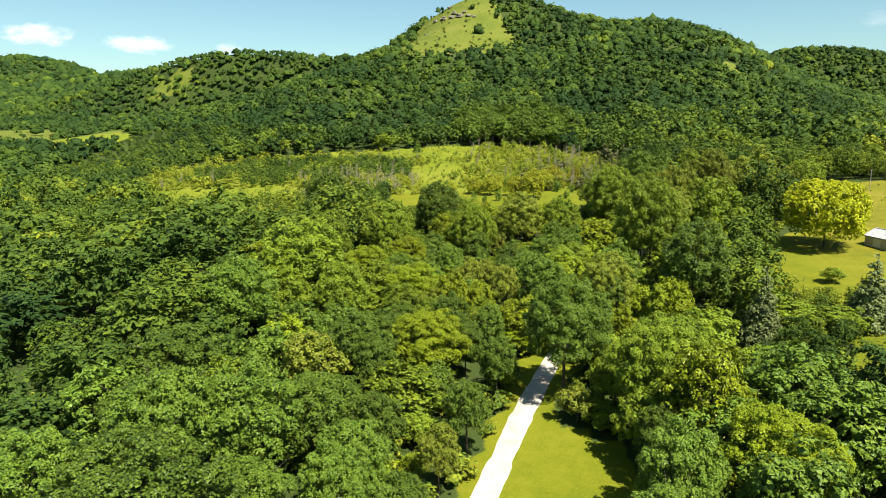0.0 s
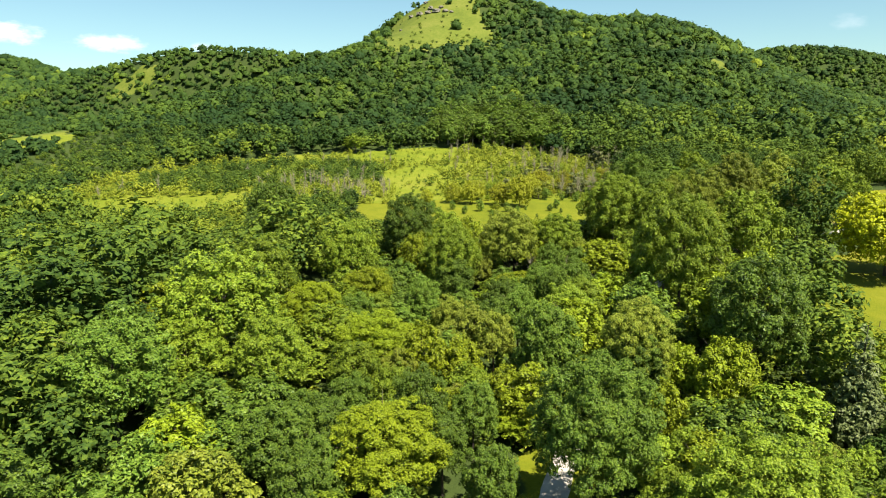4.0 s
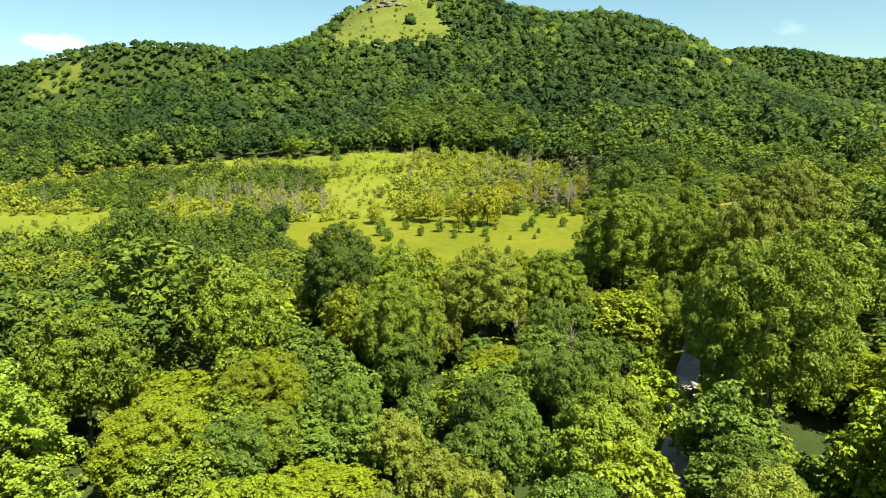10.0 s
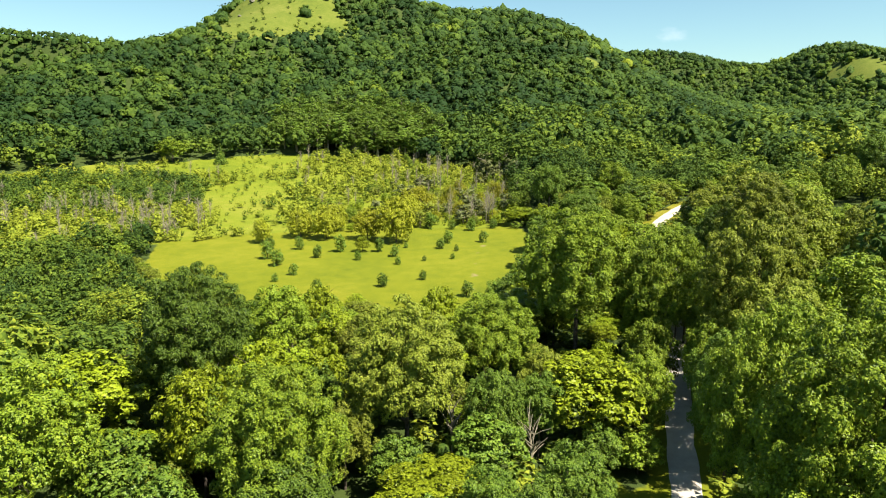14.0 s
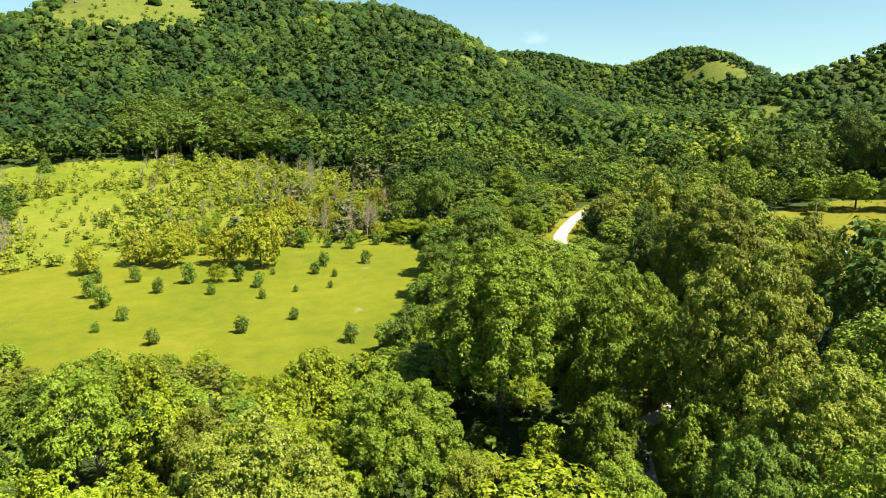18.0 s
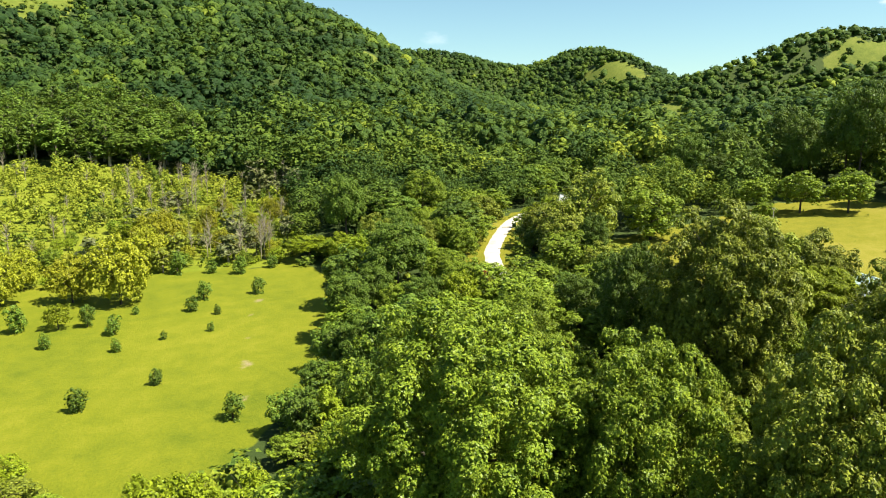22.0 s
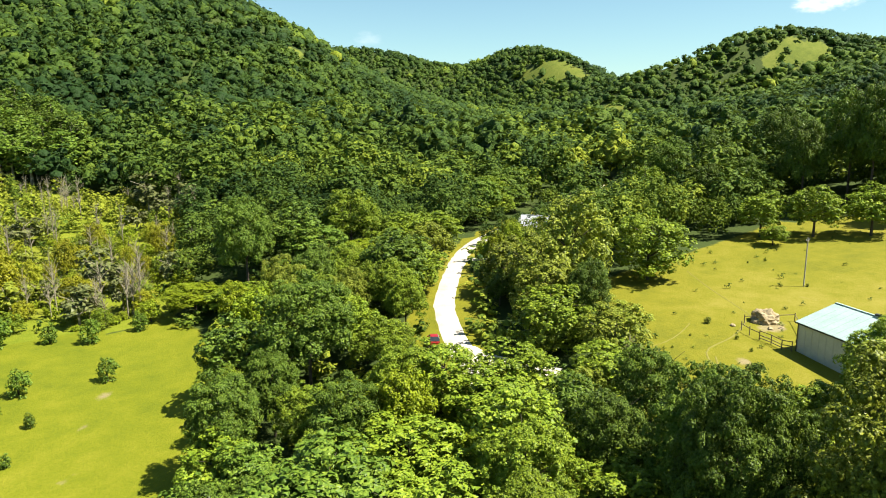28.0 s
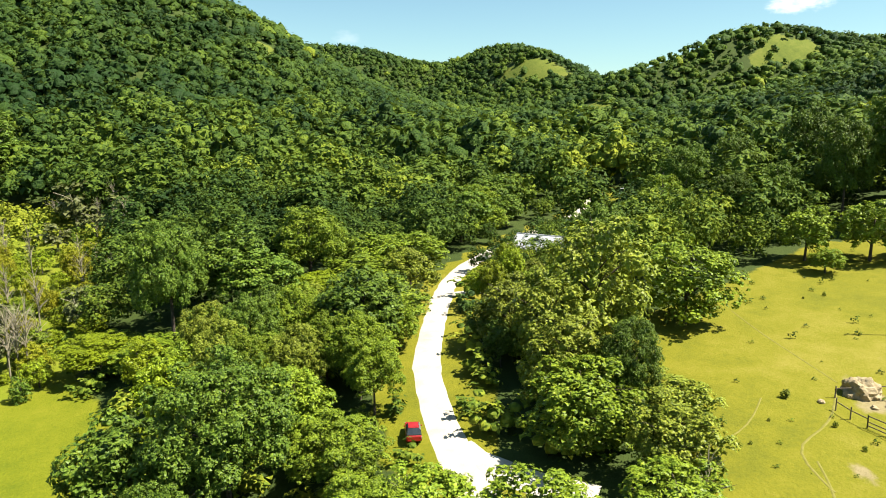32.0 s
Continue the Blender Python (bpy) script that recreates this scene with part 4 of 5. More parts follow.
def far_woods():
    """The closed woods of the hills, too many to count: each crown a few rough boughs."""
    bc, bt = BALL1
    bt = bt[bc[bt][:, :, 2].mean(1) > -0.3]
    for step, boughs, x0, x1, y0, y1 in ((8.5, 5, -330, 560, 300, 720), (9.2, 2, -900, 1150, 300, 1300), (18, 1, -2300, 1900, 300, 2500)):
        gx, gy = np.meshgrid(np.arange(x0, x1, step), np.arange(y0, y1, step))
        x, y = gx.ravel() + rng.uniform(-0.45, 0.45, gx.size) * step, gy.ravel() + rng.uniform(-0.45, 0.45, gx.size) * step
        ok = np.ones(x.size, bool)
        if step > 9:
            ok &= ~((x > -330) & (x < 560) & (y > 300) & (y < 720))
        if step > 11:
            ok &= ~((x > -900) & (x < 1150) & (y > 300) & (y < 1300))
        ok &= ~((x > -230) & (x < 330) & (y < 530)) & ~inside(GROVE, x, y)
        ok &= (y > -x * 1.1) & (y > x * 0.36 + 20) & (x > -60 - y * 0.80)
        grass, rough = open_land(x, y)
        edge = np.full(x.size, 99.0)
        for p in (KNOB, *GOAT):
            edge = np.minimum(edge, off_line(p + p[:1], x, y))
        # the woods thin out into the clearings
        ok &= ~grass & ~(rough & (rng.random(x.size) > 0.02 + 0.55 * np.exp(-edge / 8.0)))
        # slopes that fall away behind the crests are never seen
        far = np.hypot(x, y)
        ok &= height(x + 12 * x / far, y + 12 * y / far) - height(x, y) > -2.8
        x, y = x[ok], y[ok]
        n = len(x)
        r = step * (0.36 + (0.52 if boughs == 5 else 0.84 if boughs == 2 else 0.56) * rng.random(n) ** 1.6)
        top = min(step, 10) * rng.uniform(0.62, 1.18, n)
        area = np.array([noise.noise((a * 0.012, b * 0.012, 1.0)) + 0.5 * noise.noise((a * 0.035, b * 0.035, 5.0)) for a, b in zip(x, y)])
        tone = 0.22 + 0.34 * area + rng.normal(0, 0.11, n) + 0.25 * (rng.random(n) > 0.96)
        tone = tone + 0.10 * ((x > 560) & (y < 1150))
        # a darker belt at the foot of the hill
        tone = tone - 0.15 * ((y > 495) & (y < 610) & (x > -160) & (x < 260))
        low_growth = np.where(inside(FAR_FRONT, x, y), 0.25, 1.0)
        top, r = top * low_growth, r * (0.5 + 0.5 * low_growth)
        # boughs round each stem
        turn = rng.uniform(0, 6.28, (n, 1)) + np.arange(boughs) * 6.28 / max(boughs - 1, 1)
        off = r[:, None] * 0.55 * (np.arange(boughs) > 0) * rng.uniform(0.7, 1.2, (n, boughs))
        bx, by = x[:, None] + off * np.cos(turn), y[:, None] + off * np.sin(turn)
        low = 0.45 if boughs == 1 else 1.0
        bz = height(x, y)[:, None] + low * top[:, None] * np.where(np.arange(boughs) > 0, rng.uniform(0.02, 0.48, (n, boughs)), 0.52)
        br = r[:, None] * np.where(np.arange(boughs) > 0, rng.uniform(0.42, 0.68, (n, boughs)), 0.62 if boughs > 1 else 0.95)
        mid = np.stack([bx, by, bz], -1)
        wide = br[..., None] * (rng.uniform(0.8, 1.25, (n, boughs, 3)) * (1, 1, 0.80))
        co = bc * (1 + rng.normal(0, 0.20, (n, boughs, len(bc), 1)) + rng.normal(0, 0.09, (n, boughs, len(bc), 3)))
        co = co * wide[:, :, None] * 0.92 + mid[:, :, None]
        tri = bt + (np.arange(n * boughs) * len(bc))[:, None, None]
        # leafy sprays over the crowns
        k = {5: 9, 2: 8, 1: 4}[boughs]
        way = rng.normal(size=(n, boughs, k, 3)) + (0, 0, 0.7)
        way /= np.linalg.norm(way, axis=-1, keepdims=True)
        at = mid[:, :, None] + way * wide[:, :, None] * rng.uniform(0.85, 1.2, (n, boughs, k, 1))
        up = way + (0, 0, 0.4) + rng.normal(0, 0.4, way.shape)
        up /= np.linalg.norm(up, axis=-1, keepdims=True)
        along = np.cross(up, rng.normal(size=way.shape))
        along /= np.linalg.norm(along, axis=-1, keepdims=True)
        across = np.cross(up, along)
        s = step * 0.17 * rng.uniform(0.6, 1.4, (n, boughs, k, 1))
        spray = np.stack([at + along * s, at - along * s * 0.6 + across * s * 0.7, at - along * s * 0.6 - across * s * 0.7], -2).reshape(-1, 3)
        first = n * boughs * len(bc)
        tri = np.concatenate([tri.reshape(-1, 3), first + np.arange(len(spray)).reshape(-1, 3)])
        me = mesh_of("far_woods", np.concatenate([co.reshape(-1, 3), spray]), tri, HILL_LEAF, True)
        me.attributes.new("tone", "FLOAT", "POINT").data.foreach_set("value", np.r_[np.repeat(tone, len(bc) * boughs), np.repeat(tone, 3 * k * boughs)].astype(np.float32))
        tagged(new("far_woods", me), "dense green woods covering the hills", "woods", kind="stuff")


far_woods()


def hilltop_shrubs():
    """Low bushes over the bald hilltop, thicker towards its lower edge."""
    shape = [template(590 + i, 5, 70, 1.5, 0.7) for i in range(3)]
    x, y = rng.uniform(-70, 95, 900), rng.uniform(765, 990, 900)
    ok = inside(KNOB, x, y) & (rng.random(900) < 0.12 + 0.6 * np.exp(-off_line(KNOB[5:] + KNOB[:1], x, y) / 22.0))
    parts = []
    for n, (a, b) in enumerate(zip(x[ok], y[ok])):
        co, tri = shape[n % 3]
        r = rng.uniform(0.7, 2.2)
        at = np.stack([co[:, 0] * r / 5 + a, co[:, 1] * r / 5 + b, (co[:, 2] - 2.0) * r * rng.uniform(0.10, 0.17) + float(height(a, b))], -1)
        parts.append((at, tri, rng.normal(0.55, 0.2)))
    joined("hilltop_shrubs", parts, "scattered low green bushes on the bald hilltop", "bushes")


hilltop_shrubs()


# ---- scrub slope ----
STRIP = [(14, 515), (4, 440), (-3, 380), (0, 345)]
DARK_BAND = [(-150, 385), (-128, 445), (-60, 470), (-22, 440), (-16, 395), (-60, 388), (-100, 374)]
GREY_LEFT = [(-66, 398), (-20, 400), (-12, 352), (-40, 342), (-70, 362)]
THICKET = [(56, 440), (104, 500), (118, 420), (88, 340), (56, 350), (52, 390)]


def fill_scrub():
    """Bushes, small trees and bare saplings; the grass stays open in a strip up the slope, along its head and in the corner field."""
    tries = 7000
    xs, ys = rng.uniform(-175, 120, tries), rng.uniform(290, 508, tries)
    ok = inside(SCRUB, xs, ys)
    xs, ys = xs[ok], ys[ok]
    strip = off_line(STRIP, xs, ys)
    wx = xs + np.array([14 * noise.noise((a * 0.045, b * 0.045, 11.0)) for a, b in zip(xs, ys)])
    wy = ys + np.array([14 * noise.noise((a * 0.045, b * 0.045, 17.0)) for a, b in zip(xs, ys)])
    dark, grey, thicket = inside(DARK_BAND, wx, wy), inside(GREY_LEFT, wx, wy), inside(THICKET, wx, wy)
    rows = []
    for x, y, s, d, g, h in zip(xs, ys, strip, dark, grey, thicket):
        thick = 0.10 + 0.8 * noise.noise((x * 0.024, y * 0.024, 9.0)) + 0.4 * noise.noise((x * 0.08, y * 0.08, 4.0))
        thick += 0.8 * (d or h) + 0.35 * g - 0.62 * max(0, 1 - (s + 14 * noise.noise((x * 0.03, y * 0.03, 6.0))) / 24) - 0.9 * (x < -78 and y < 372 + 0.2 * (x + 78)) - 0.6 * (y > 468 and x < 8)
        s = s + 16 * noise.noise((x * 0.05, y * 0.05, 2.0))
        r = rng.uniform(1.8, 3.2) if d else rng.uniform(0.9, 2.0) if rng.random() < 0.55 else rng.uniform(1.8, 3.2)
        if s < 14:
            r = min(r, rng.uniform(0.6, 2.3))
        if thick < rng.uniform(-0.4, 0.4) or any((x - a) ** 2 + (y - b) ** 2 < (0.6 * (r + c)) ** 2 for a, b, c, *_ in rows):
            continue
        rows.append((x, y, r, d, g, h))
    rows.sort(key=lambda q: float(off_line(AXIS, q[0], q[1])))
    shape = [template(190 + i, 8, 130, 1.1, 0.7, (0.28, 0.42)) for i in range(4)]
    tuft = [template(390 + i, 2, 16, 2.6, 0.85) for i in range(3)]
    rest, dead = [], 0
    for n, (x, y, r, d, g, h) in enumerate(rows):
        if dead < 170 and rng.random() < (0.5 if g else 0.16 if h else 0.05 if d else 0.10):
            stand("dead", x + 1, y, rng.uniform(1.2, 2.4), tall=rng.uniform(4.5, 9.5) * (1.15 if h else 0.9))
            dead += 1
        key = "shrub" if rng.random() < (0.5 if g else 0.14 if h else 0.06) else "bush"
        tall = rng.uniform(1.5, 2.5) if r > 1.7 else rng.uniform(1.2, 2.0)
        if n < 215 or (key == "shrub" and n < 330):
            if r > 1.7 and key == "bush":
                key = "sapling"
            which = None
            if key == "sapling":
                which = 2 if d else 0 if rng.random() < 0.82 else 2
            if key == "sapling" and h and n % 3 == 0:
                key, which = "ochre", None
            stand(key, x, y, r, which=which, tall=r * (rng.uniform(1.6, 2.6) if key == "shrub" else tall))
        else:
            co, tri = shape[n % 4]
            k, a = r / 5, rng.uniform(0, 6.28)
            c, q = math.cos(a) * k, math.sin(a) * k
            at = np.stack([co[:, 0] * c - co[:, 1] * q + x, co[:, 0] * q + co[:, 1] * c + y, (co[:, 2] - 1.6) * r * tall / 11 + float(height(x, y))], -1)
            rest.append((at, tri, rng.normal(0.48 if d else 0.98, 0.13) + 0.35 * noise.noise((x * 0.035, y * 0.035, 7.0))))
    # seedlings and tufts in the open grass
    tx, ty = rng.uniform(-175, 120, 2400), rng.uniform(290, 508, 2400)
    ok = inside(SCRUB, tx, ty)
    for n, (x, y) in enumerate(zip(tx[ok], ty[ok])):
        co, tri = tuft[n % 3]
        r = rng.uniform(0.3, 1.0)
        at = np.stack([co[:, 0] * r / 5 + x, co[:, 1] * r / 5 + y, (co[:, 2] - 1.5) * r * rng.uniform(0.15, 0.32) + float(height(x, y))], -1)
        rest.append((at, tri, rng.normal(0.74, 0.2)))
    joined("scrub", rest, "yellow-green bushes over the rough slope", "bushes")
    return len(rows), len(rest)


print("scrub", fill_scrub())


# ---- buildings and things ----
WHITE_METAL = surface("painted_metal", (0.374, 0.389, 0.374), (0.461, 0.475, 0.454), 0.8, 0.5, 0.1, 6.0, spec=0.4)
ROOF_METAL = surface("roof_metal", (0.245, 0.338, 0.302), (0.317, 0.410, 0.374), 0.5, 0.45, 0.1, 8.0, spec=0.5)
DARK = surface("dark_trim", (0.022, 0.022, 0.022), (0.043, 0.043, 0.040), 3.0, 0.6)
POLE = surface("weathered_pole", (0.245, 0.223, 0.194), (0.360, 0.338, 0.302), 3.0, 0.9, 0.4)
WOOD = surface("old_wood", (0.086, 0.065, 0.043), (0.187, 0.151, 0.108), 4.0, 0.9, 0.6)
HAY = surface("hay", (0.202, 0.151, 0.079), (0.389, 0.317, 0.194), 2.0, 0.95, 1.0)
STONE = surface("limestone", (0.094, 0.086, 0.065), (0.216, 0.194, 0.151), 0.7, 0.95, 0.9)
RED = surface("red_paint", (0.216, 0.0086, 0.0086), (0.302, 0.014, 0.013), 1.5, 0.3, 0.02, spec=0.5)
CREAM = surface("cream_board", (0.360, 0.331, 0.274), (0.461, 0.432, 0.367), 1.2, 0.7)
SHINGLE = surface("pale_roof", (0.302, 0.310, 0.317), (0.432, 0.439, 0.446), 1.0, 0.6)
RUBBER = surface("rubber", (0.011, 0.011, 0.011), (0.022, 0.022, 0.022), 5.0, 0.8)
GLASS = surface("dark_glass", (0.014, 0.018, 0.022), (0.029, 0.036, 0.040), 1.0, 0.08, 0.0, spec=0.6)
WHITE = surface("white_paint", (0.504, 0.504, 0.490), (0.590, 0.590, 0.576), 1.0, 0.4, 0.02)


def part(name, bm, mat, parent, label=""):
    """Links a bmesh as one mesh object under a thing or a part."""
    me = bpy.data.meshes.new(name)
    bm.to_mesh(me)
    bm.free()
    me.materials.append(mat)
    ob = new(name, me)
    ob.parent = parent
    return tagged(ob, label)


def box(bm, x0, y0, z0, x1, y1, z1, bevel=0.0):
    m = Matrix.Translation(((x0 + x1) / 2, (y0 + y1) / 2, (z0 + z1) / 2)) @ Matrix.Diagonal((abs(x1 - x0), abs(y1 - y0), abs(z1 - z0), 1))
    made = bmesh.ops.create_cube(bm, size=1, matrix=m)["verts"]
    if bevel:
        edges = list({e for v in made for e in v.link_edges})
        bmesh.ops.bevel(bm, geom=edges, offset=bevel, segments=2, affect="EDGES", clamp_overlap=True)
    return bm


def solid(*corners, depth=0.05, way=(0, 0, 1)):
    """A slab on a flat outline."""
    bm = bmesh.new()
    f = bm.faces.new([bm.verts.new(c) for c in corners])
    r = bmesh.ops.extrude_face_region(bm, geom=[f])
    bmesh.ops.translate(bm, verts=[v for v in r["geom"] if isinstance(v, bmesh.types.BMVert)], vec=Vector(way) * depth)
    bmesh.ops.recalc_face_normals(bm, faces=bm.faces)
    return bm


def gabled(name, at, turn, length, width, eave, ridge, wall_mat, roof_mat, label, category, sheet=1.0, over=0.35):
    """A gabled building: x runs along the ridge, y across; its near wall stands on y = 0 and the origin is a corner on the ground."""
    ob = tagged(new(name), label, category)
    ob.matrix_basis = pose(at[0], at[1], float(height(*at)), 0, 0, turn)
    n = max(2, round(length / sheet))
    step = length / n
    for side, y in ((0, 0.0), (1, width)):
        for i in range(n):
            bm = box(bmesh.new(), i * step + 0.01, y - 0.05, -0.6, (i + 1) * step - 0.01, y + 0.05, eave)
            box(bm, i * step + 0.02, y + (-0.085 if side == 0 else 0.05), -0.55, i * step + 0.09, y + (-0.05 if side == 0 else 0.085), eave - 0.02)
            part("wall_panel", bm, wall_mat, ob)
    for x in (0.05, length - 0.05):
        m = 6
        for i in range(m):
            y0, y1 = width * i / m + 0.06 * (i == 0), width * (i + 1) / m - 0.06 * (i == m - 1)

            def top(y):
                return eave + (ridge - eave) * (1 - abs(2 * y / width - 1))

            part("gable_panel", solid((x - 0.05, y0, -0.6), (x - 0.05, y1 - 0.01, -0.6), (x - 0.05, y1 - 0.01, top(y1)), (x - 0.05, y0, top(y0)), depth=0.1, way=(1, 0, 0)), wall_mat, ob)
    slope = (ridge - eave) / (width / 2)
    for side in (0, 1):
        ya, yb = (-over, width / 2) if side == 0 else (width + over, width / 2)
        za = eave + 0.10 - over * slope
        for i in range(n):
            x0, x1 = i * step - (over if i == 0 else 0), (i + 1) * step - 0.012 + (over if i == n - 1 else 0)
            bm = solid((x0, ya, za), (x1, ya, za), (x1, yb, ridge + 0.10), (x0, yb, ridge + 0.10), depth=0.05)
            rib = solid((x0 + 0.02, ya, za + 0.05), (x0 + 0.07, ya, za + 0.05), (x0 + 0.07, yb, ridge + 0.15), (x0 + 0.02, yb, ridge + 0.15), depth=0.04)
            tmp = bpy.data.meshes.new("rib")
            rib.to_mesh(tmp)
            rib.free()
            bm.from_mesh(tmp)
            bpy.data.meshes.remove(tmp)
            part("roof_panel", bm, roof_mat, ob)
        part("eave_trim", box(bmesh.new(), -over, ya - 0.04, za - 0.16, length + over, ya + 0.02, za - 0.005), DARK, ob, "dark eave trim")
    part("ridge_cap", box(bmesh.new(), -over, width / 2 - 0.18, ridge + 0.14, length + over, width / 2 + 0.18, ridge + 0.24, 0.03), roof_mat, ob)
    return ob


# the long metal barn: near wall runs from its corner towards the south-west
barn = gabled("barn", (140.5, 255.5), 180 + 64.5, 26, 11.4, 4.0, 6.0, WHITE_METAL, ROOF_METAL, "long white metal barn with a pale green sheet roof", "barn", 1.2)
part("corner_post", box(bmesh.new(), -0.12, -0.13, -0.6, 0.0, 0.0, 4.0), DARK, barn, "dark corner trim")
win = part("window", box(bmesh.new(), 9.0, -0.10, 1.5, 10.3, -0.055, 2.6), GLASS, barn, "dark barred window")
for i in range(4):
    part("bar", box(bmesh.new(), 9.05 + i * 0.38, -0.14, 1.5, 9.13 + i * 0.38, -0.101, 2.6), WHITE_METAL, win)
part("vent", box(bmesh.new(), 6.0, 5.45, 6.245, 10.0, 5.95, 6.5, 0.05), DARK, barn, "dark ridge vent")

# farmhouse behind the cottonwoods and a cream shed by the golden tree
house = gabled("farmhouse", (166.6, 336), -69, 12.5, 8.5, 2.8, 5.0, CREAM, SHINGLE, "low farmhouse with a pale roof behind trees", "house", 1.1)
part("door", box(bmesh.new(), 5.0, -0.11, 0, 5.95, -0.055, 2.0), RED, house, "dark red door")
for i in range(2):
    part("window", box(bmesh.new(), 2.0 + i * 6.5, -0.10, 0.9, 3.2 + i * 6.5, -0.055, 2.0), GLASS, house)
shed = gabled("shed", (115.5, 181.5), -80, 9, 6.5, 2.7, 4.4, CREAM, SHINGLE, "cream shed with a pale gabled roof on the lawn", "shed", 1.0)
part("door", box(bmesh.new(), 3.0, -0.10, 0.0, 5.4, -0.055, 2.2), WHITE, shed)


def post(parent, x, y, tall, r=0.07, mat=WOOD):
    bm = bmesh.new()
    z = float(height(x, y))
    bmesh.ops.create_cone(bm, cap_ends=True, segments=7, radius1=r * 1.1, radius2=r * 0.9, depth=tall + 0.4, matrix=Matrix.Translation((x, y, z + tall / 2 - 0.2)))
    return part("post", bm, mat, parent)


def rail(parent, a, b, up, thick=0.10):
    pa, pb = Vector((*a, float(height(*a)) + up)), Vector((*b, float(height(*b)) + up))
    d = pb - pa
    bm = bmesh.new()
    bmesh.ops.create_cube(bm, size=1, matrix=Matrix.Translation((pa + pb) / 2) @ d.to_track_quat("X", "Z").to_matrix().to_4x4() @ Matrix.Diagonal((d.length, 0.05, thick, 1)))
    return part("rail", bm, WOOD, parent)


def fence(line, rails, label, tall=1.4):
    ob = tagged(new("fence"), label, "fence")
    for p in line:
        post(ob, *p, tall)
    for a, b in zip(line, line[1:]):
        for up in rails:
            rail(ob, a, b, up)
    return ob


fence([(140.9, 260.8), (140.4, 258.9), (139.6, 257.1), (139.9, 255.9)], (1.3, 0.7, 0.3), "weathered wooden rail fence beside the barn")
fence([(142.7, 264.4), (141.6, 262.6), (140.9, 260.8)], (1.0,), "grey wooden posts with a single rail")
fence([(145.7, 265.6), (151.6, 261.0), (146.6, 257.6), (143.2, 255.9)], (1.1,), "grey wooden corral fence behind the hay")
fence([(107, 236), (111, 234), (116, 232.5), (121, 232.5), (126, 235), (131, 240)], (1.3, 0.8, 0.35), "wooden plank corral fence by the trees")
fence([(74, 149), (79.5, 151), (84.2, 153)], (), "short wooden posts on the lawn", 1.1)


def lumpy(name, at, size, seed, mat, label, category, rough=0.22, level=3, kind=""):
    """A rounded heap or rock."""
    bm = bmesh.new()
    bmesh.ops.create_icosphere(bm, subdivisions=level, radius=1)
    for v in bm.verts:
        n = noise.noise(v.co * 1.7 + Vector((seed, seed * 2, 0))) + 0.5 * noise.noise(v.co * 4.1 + Vector((seed, 0, 5)))
        v.co *= 1 + rough * n
        v.co = Vector((v.co.x * size[0], v.co.y * size[1], max(v.co.z, -0.35) * size[2]))
    me = bpy.data.meshes.new(name)
    bm.to_mesh(me)
    bm.free()
    me.materials.append(mat)
    ob = tagged(new(name, me), label, category, kind=kind)
    ob.matrix_basis = pose(at[0], at[1], float(height(*at)) + 0.18 * size[2], 0, 0, seed * 40)
    return ob


lumpy("haystack", (148.6, 264.0), (1.9, 1.6, 1.6), 3, HAY, "tall weathered straw stack on bare soil", "hay", 0.35, 4)
for i, (x, y, s) in enumerate(((143.6, 266.2, 0.5), (146, 261.8, 0.45), (147.4, 260.9, 0.4))):
    lumpy("straw_pile", (x, y), (s, s * 0.8, s * 0.6), 5 + i, HAY, "small loose pile of straw", "hay", 0.4, 2)
for i, (x, y, s) in enumerate(((2, 897, 9), (12, 890, 8), (22, 886, 10), (33, 882, 7), (-8, 905, 7), (16, 900, 8), (28, 894, 6), (40, 878, 5), (-20, 860, 4), (-45, 840, 4), (10, 930, 6))):
    lumpy("rock_outcrop", (x, y), (s * 0.55, s * 0.4, s * 0.33), 11 + i, STONE, "grey limestone outcrop in the hilltop grass", "rock", 0.5, 3)


def utility_pole(x, y, tall):
    ob = tagged(new("utility_pole"), "slender grey wooden pole in the pasture", "pole")
    post(ob, x, y, tall, 0.11, POLE)
    z = float(height(x, y)) + tall
    part("crossarm", box(bmesh.new(), x - 0.7, y - 0.05, z - 0.55, x + 0.7, y + 0.05, z - 0.43), WOOD, ob)
    for k in (-0.6, 0.6):
        part("insulator", box(bmesh.new(), x + k - 0.04, y - 0.04, z - 0.43, x + k + 0.04, y + 0.04, z - 0.28, 0.015), WHITE, ob)


utility_pole(170.2, 268.2, 8.6)


def profile(bm, rows, half):
    """A body from side outlines: rows of (x, low, high) swept to both sides, narrower towards the roof."""
    rings = []
    for x, lo, hi, w in rows:
        rings.append([bm.verts.new((x, s * half * k, z)) for s, z, k in ((-1, lo, 1), (-1, (lo + hi) / 2, 1.0), (-1, hi, w), (1, hi, w), (1, (lo + hi) / 2, 1.0), (1, lo, 1))])
    for a, b in zip(rings, rings[1:]):
        for i in range(6):
            bm.faces.new((a[i], a[(i + 1) % 6], b[(i + 1) % 6], b[i]))
    bm.faces.new(rings[0][::-1])
    bm.faces.new(rings[-1])
    bmesh.ops.recalc_face_normals(bm, faces=bm.faces)
    bmesh.ops.bevel(bm, geom=list(bm.edges), offset=0.035, segments=2, affect="EDGES", clamp_overlap=True)
    return bm


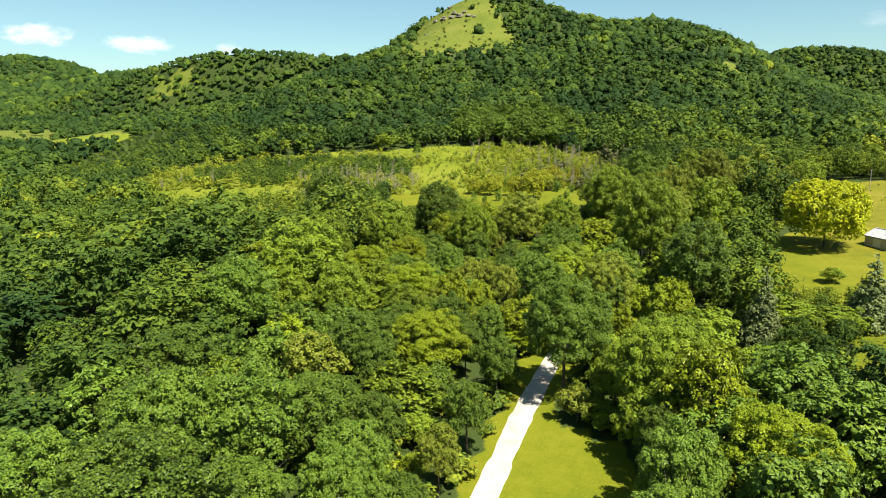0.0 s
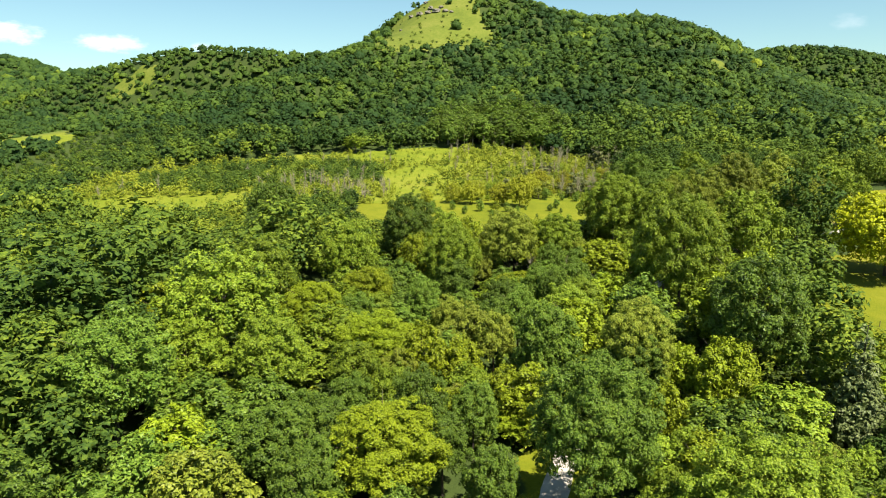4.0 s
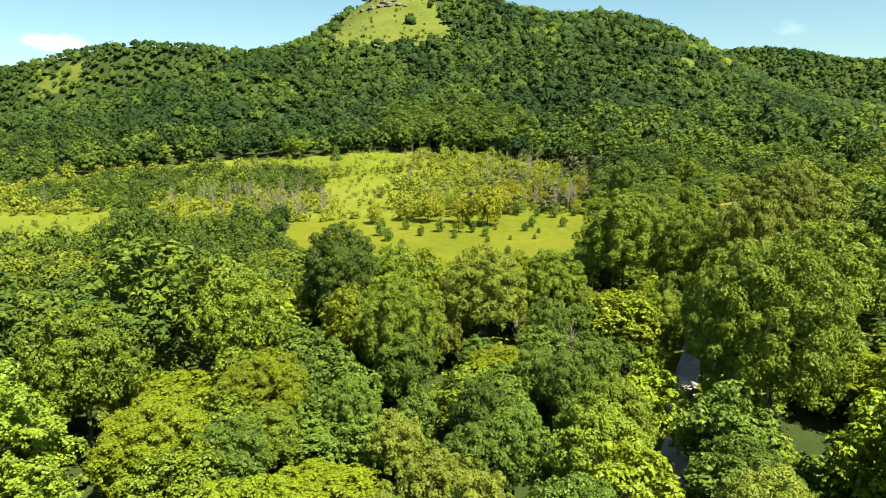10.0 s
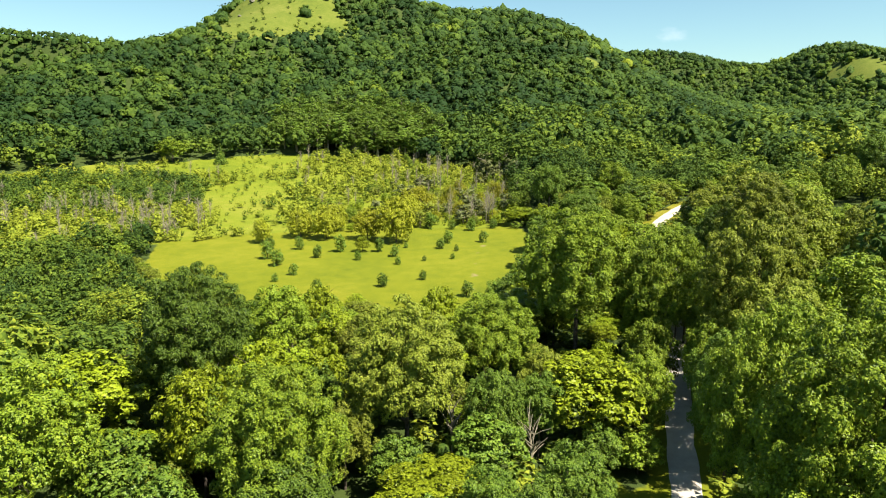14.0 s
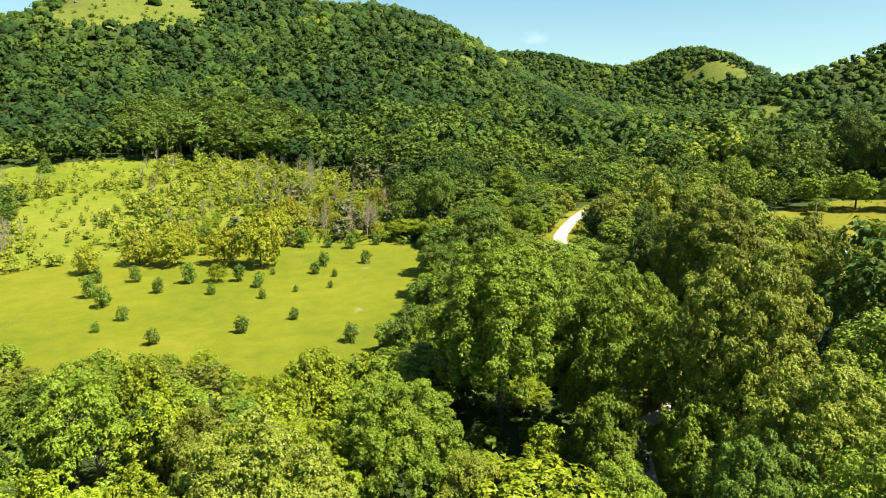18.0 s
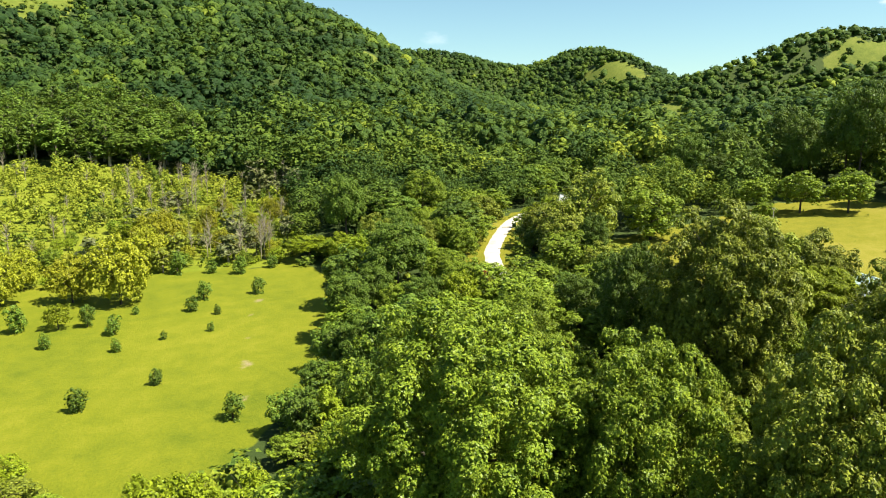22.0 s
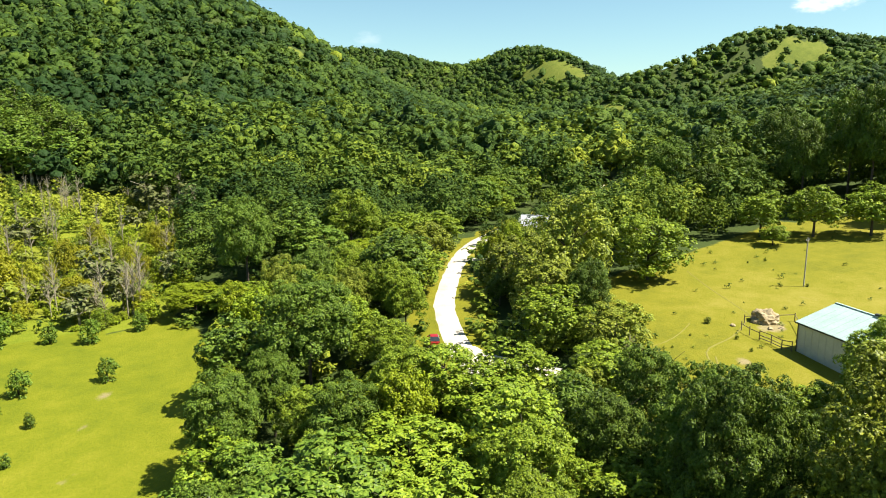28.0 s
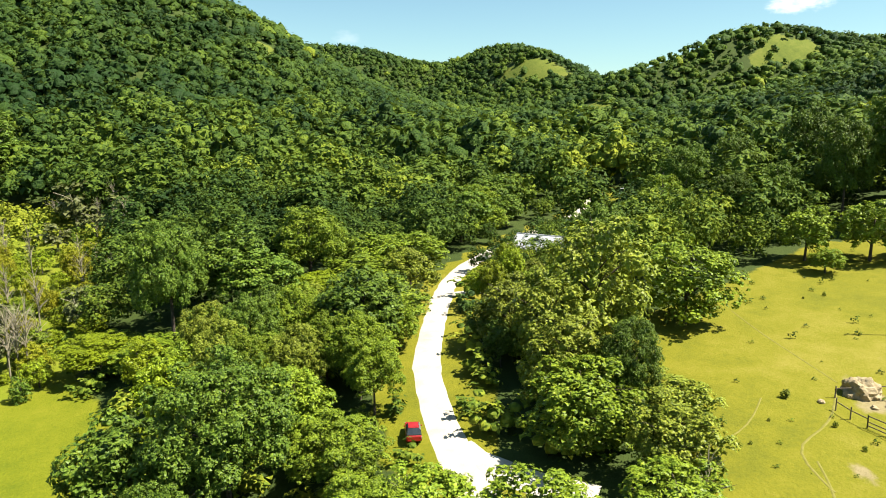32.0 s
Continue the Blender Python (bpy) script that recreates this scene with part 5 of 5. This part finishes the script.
def vehicle(name, at, turn, paint, label, category, long=4.1, half=0.84, roof=1.42, boxy=False):
    ob = tagged(new(name), label, category)
    ob.matrix_basis = pose(at[0], at[1], float(height(*at)) + 0.12, 0, 0, turn)
    L = long / 2
    body = part("body", profile(bmesh.new(), [(-L, 0.42, 0.82, 0.9), (-L + 0.15, 0.28, 0.92, 0.92), (-L + 0.9, 0.24, 0.95, 0.95), (L - 1.2, 0.24, 0.93, 0.95), (L - 0.2, 0.28, 0.80, 0.92), (L, 0.40, 0.66, 0.86)], half), paint, ob)
    front = L - 0.35 if boxy else L - 1.35
    part("cabin", profile(bmesh.new(), [(-L + 0.12, 0.90, 0.98, 0.9), (-L + (0.25 if boxy else 0.75), 0.90, roof, 0.74), (0.25 + (0.5 if boxy else 0), 0.90, roof, 0.74), (front, 0.90, 0.96, 0.88)], half * 0.96), GLASS, ob, "dark glazed cabin")
    part("roof", box(bmesh.new(), -L + (0.30 if boxy else 0.80), -half * 0.68, roof - 0.01, 0.2 + (0.5 if boxy else 0), half * 0.68, roof + 0.04, 0.015), paint, ob)
    for sx in (-L + 0.75, L - 0.80):
        for sy in (-1, 1):
            bm = bmesh.new()
            bmesh.ops.create_cone(bm, cap_ends=True, segments=20, radius1=0.31, radius2=0.31, depth=0.2, matrix=Matrix.Translation((sx, sy * (half - 0.09), 0.31)) @ Matrix.Rotation(math.pi / 2, 4, "X"))
            wheel = part("wheel", bm, RUBBER, ob)
            bm = bmesh.new()
            bmesh.ops.create_cone(bm, cap_ends=True, segments=14, radius1=0.19, radius2=0.17, depth=0.03, matrix=Matrix.Translation((sx, sy * (half + 0.02), 0.31)) @ Matrix.Rotation(math.pi / 2, 4, "X"))
            part("rim", bm, WHITE_METAL, wheel)
    for sy in (-1, 1):
        part("headlight", box(bmesh.new(), L - 0.10, sy * 0.62 - 0.14, 0.56, L + 0.015, sy * 0.62 + 0.14, 0.68, 0.02), WHITE, ob, "clear headlight")
        part("tail_light", box(bmesh.new(), -L - 0.015, sy * 0.66 - 0.10, 0.62, -L + 0.08, sy * 0.66 + 0.10, 0.78, 0.02), RED, ob, "red tail light")
        part("mirror", box(bmesh.new(), L - 1.55, sy * (half + 0.08) - 0.08, 0.92, L - 1.43, sy * (half + 0.08) + 0.08, 1.04, 0.02), paint, ob)
    part("bumper", box(bmesh.new(), -L - 0.05, -half * 0.8, 0.34, -L + 0.02, half * 0.8, 0.50, 0.03), paint, ob)
    return ob


vehicle("car", (106.9, 290.8), 56, RED, "small dark red car parked at the road verge", "car", 3.7, 0.78, 1.38)
vehicle("van", (247, 366), 28, WHITE, "white van parked far up the road", "van", 5.0, 0.95, 2.2, True)


def cart(x, y):
    """A small dark garden trailer on the lawn."""
    ob = tagged(new("garden_trailer"), "small dark garden trailer on the mown lawn", "trailer")
    ob.matrix_basis = pose(x, y, float(height(x, y)), 0, 0, 20)
    part("tray", box(bmesh.new(), -1.2, -0.65, 0.45, 1.2, 0.65, 0.55, 0.02), DARK, ob)
    for y0 in (-0.65, 0.60):
        part("side_board", box(bmesh.new(), -1.2, y0, 0.55, 1.2, y0 + 0.05, 0.9), DARK, ob)
    for x0 in (-1.2, 1.15):
        part("end_board", box(bmesh.new(), x0, -0.59, 0.55, x0 + 0.05, 0.59, 0.9), DARK, ob)
    for sy in (-0.78, 0.78):
        bm = bmesh.new()
        bmesh.ops.create_cone(bm, cap_ends=True, segments=16, radius1=0.32, radius2=0.32, depth=0.18, matrix=Matrix.Translation((0, sy, 0.32)) @ Matrix.Rotation(math.pi / 2, 4, "X"))
        part("wheel", bm, RUBBER, ob)
    part("drawbar", box(bmesh.new(), 1.2, -0.04, 0.40, 2.2, 0.04, 0.48), DARK, ob)


cart(76.6, 144.2)
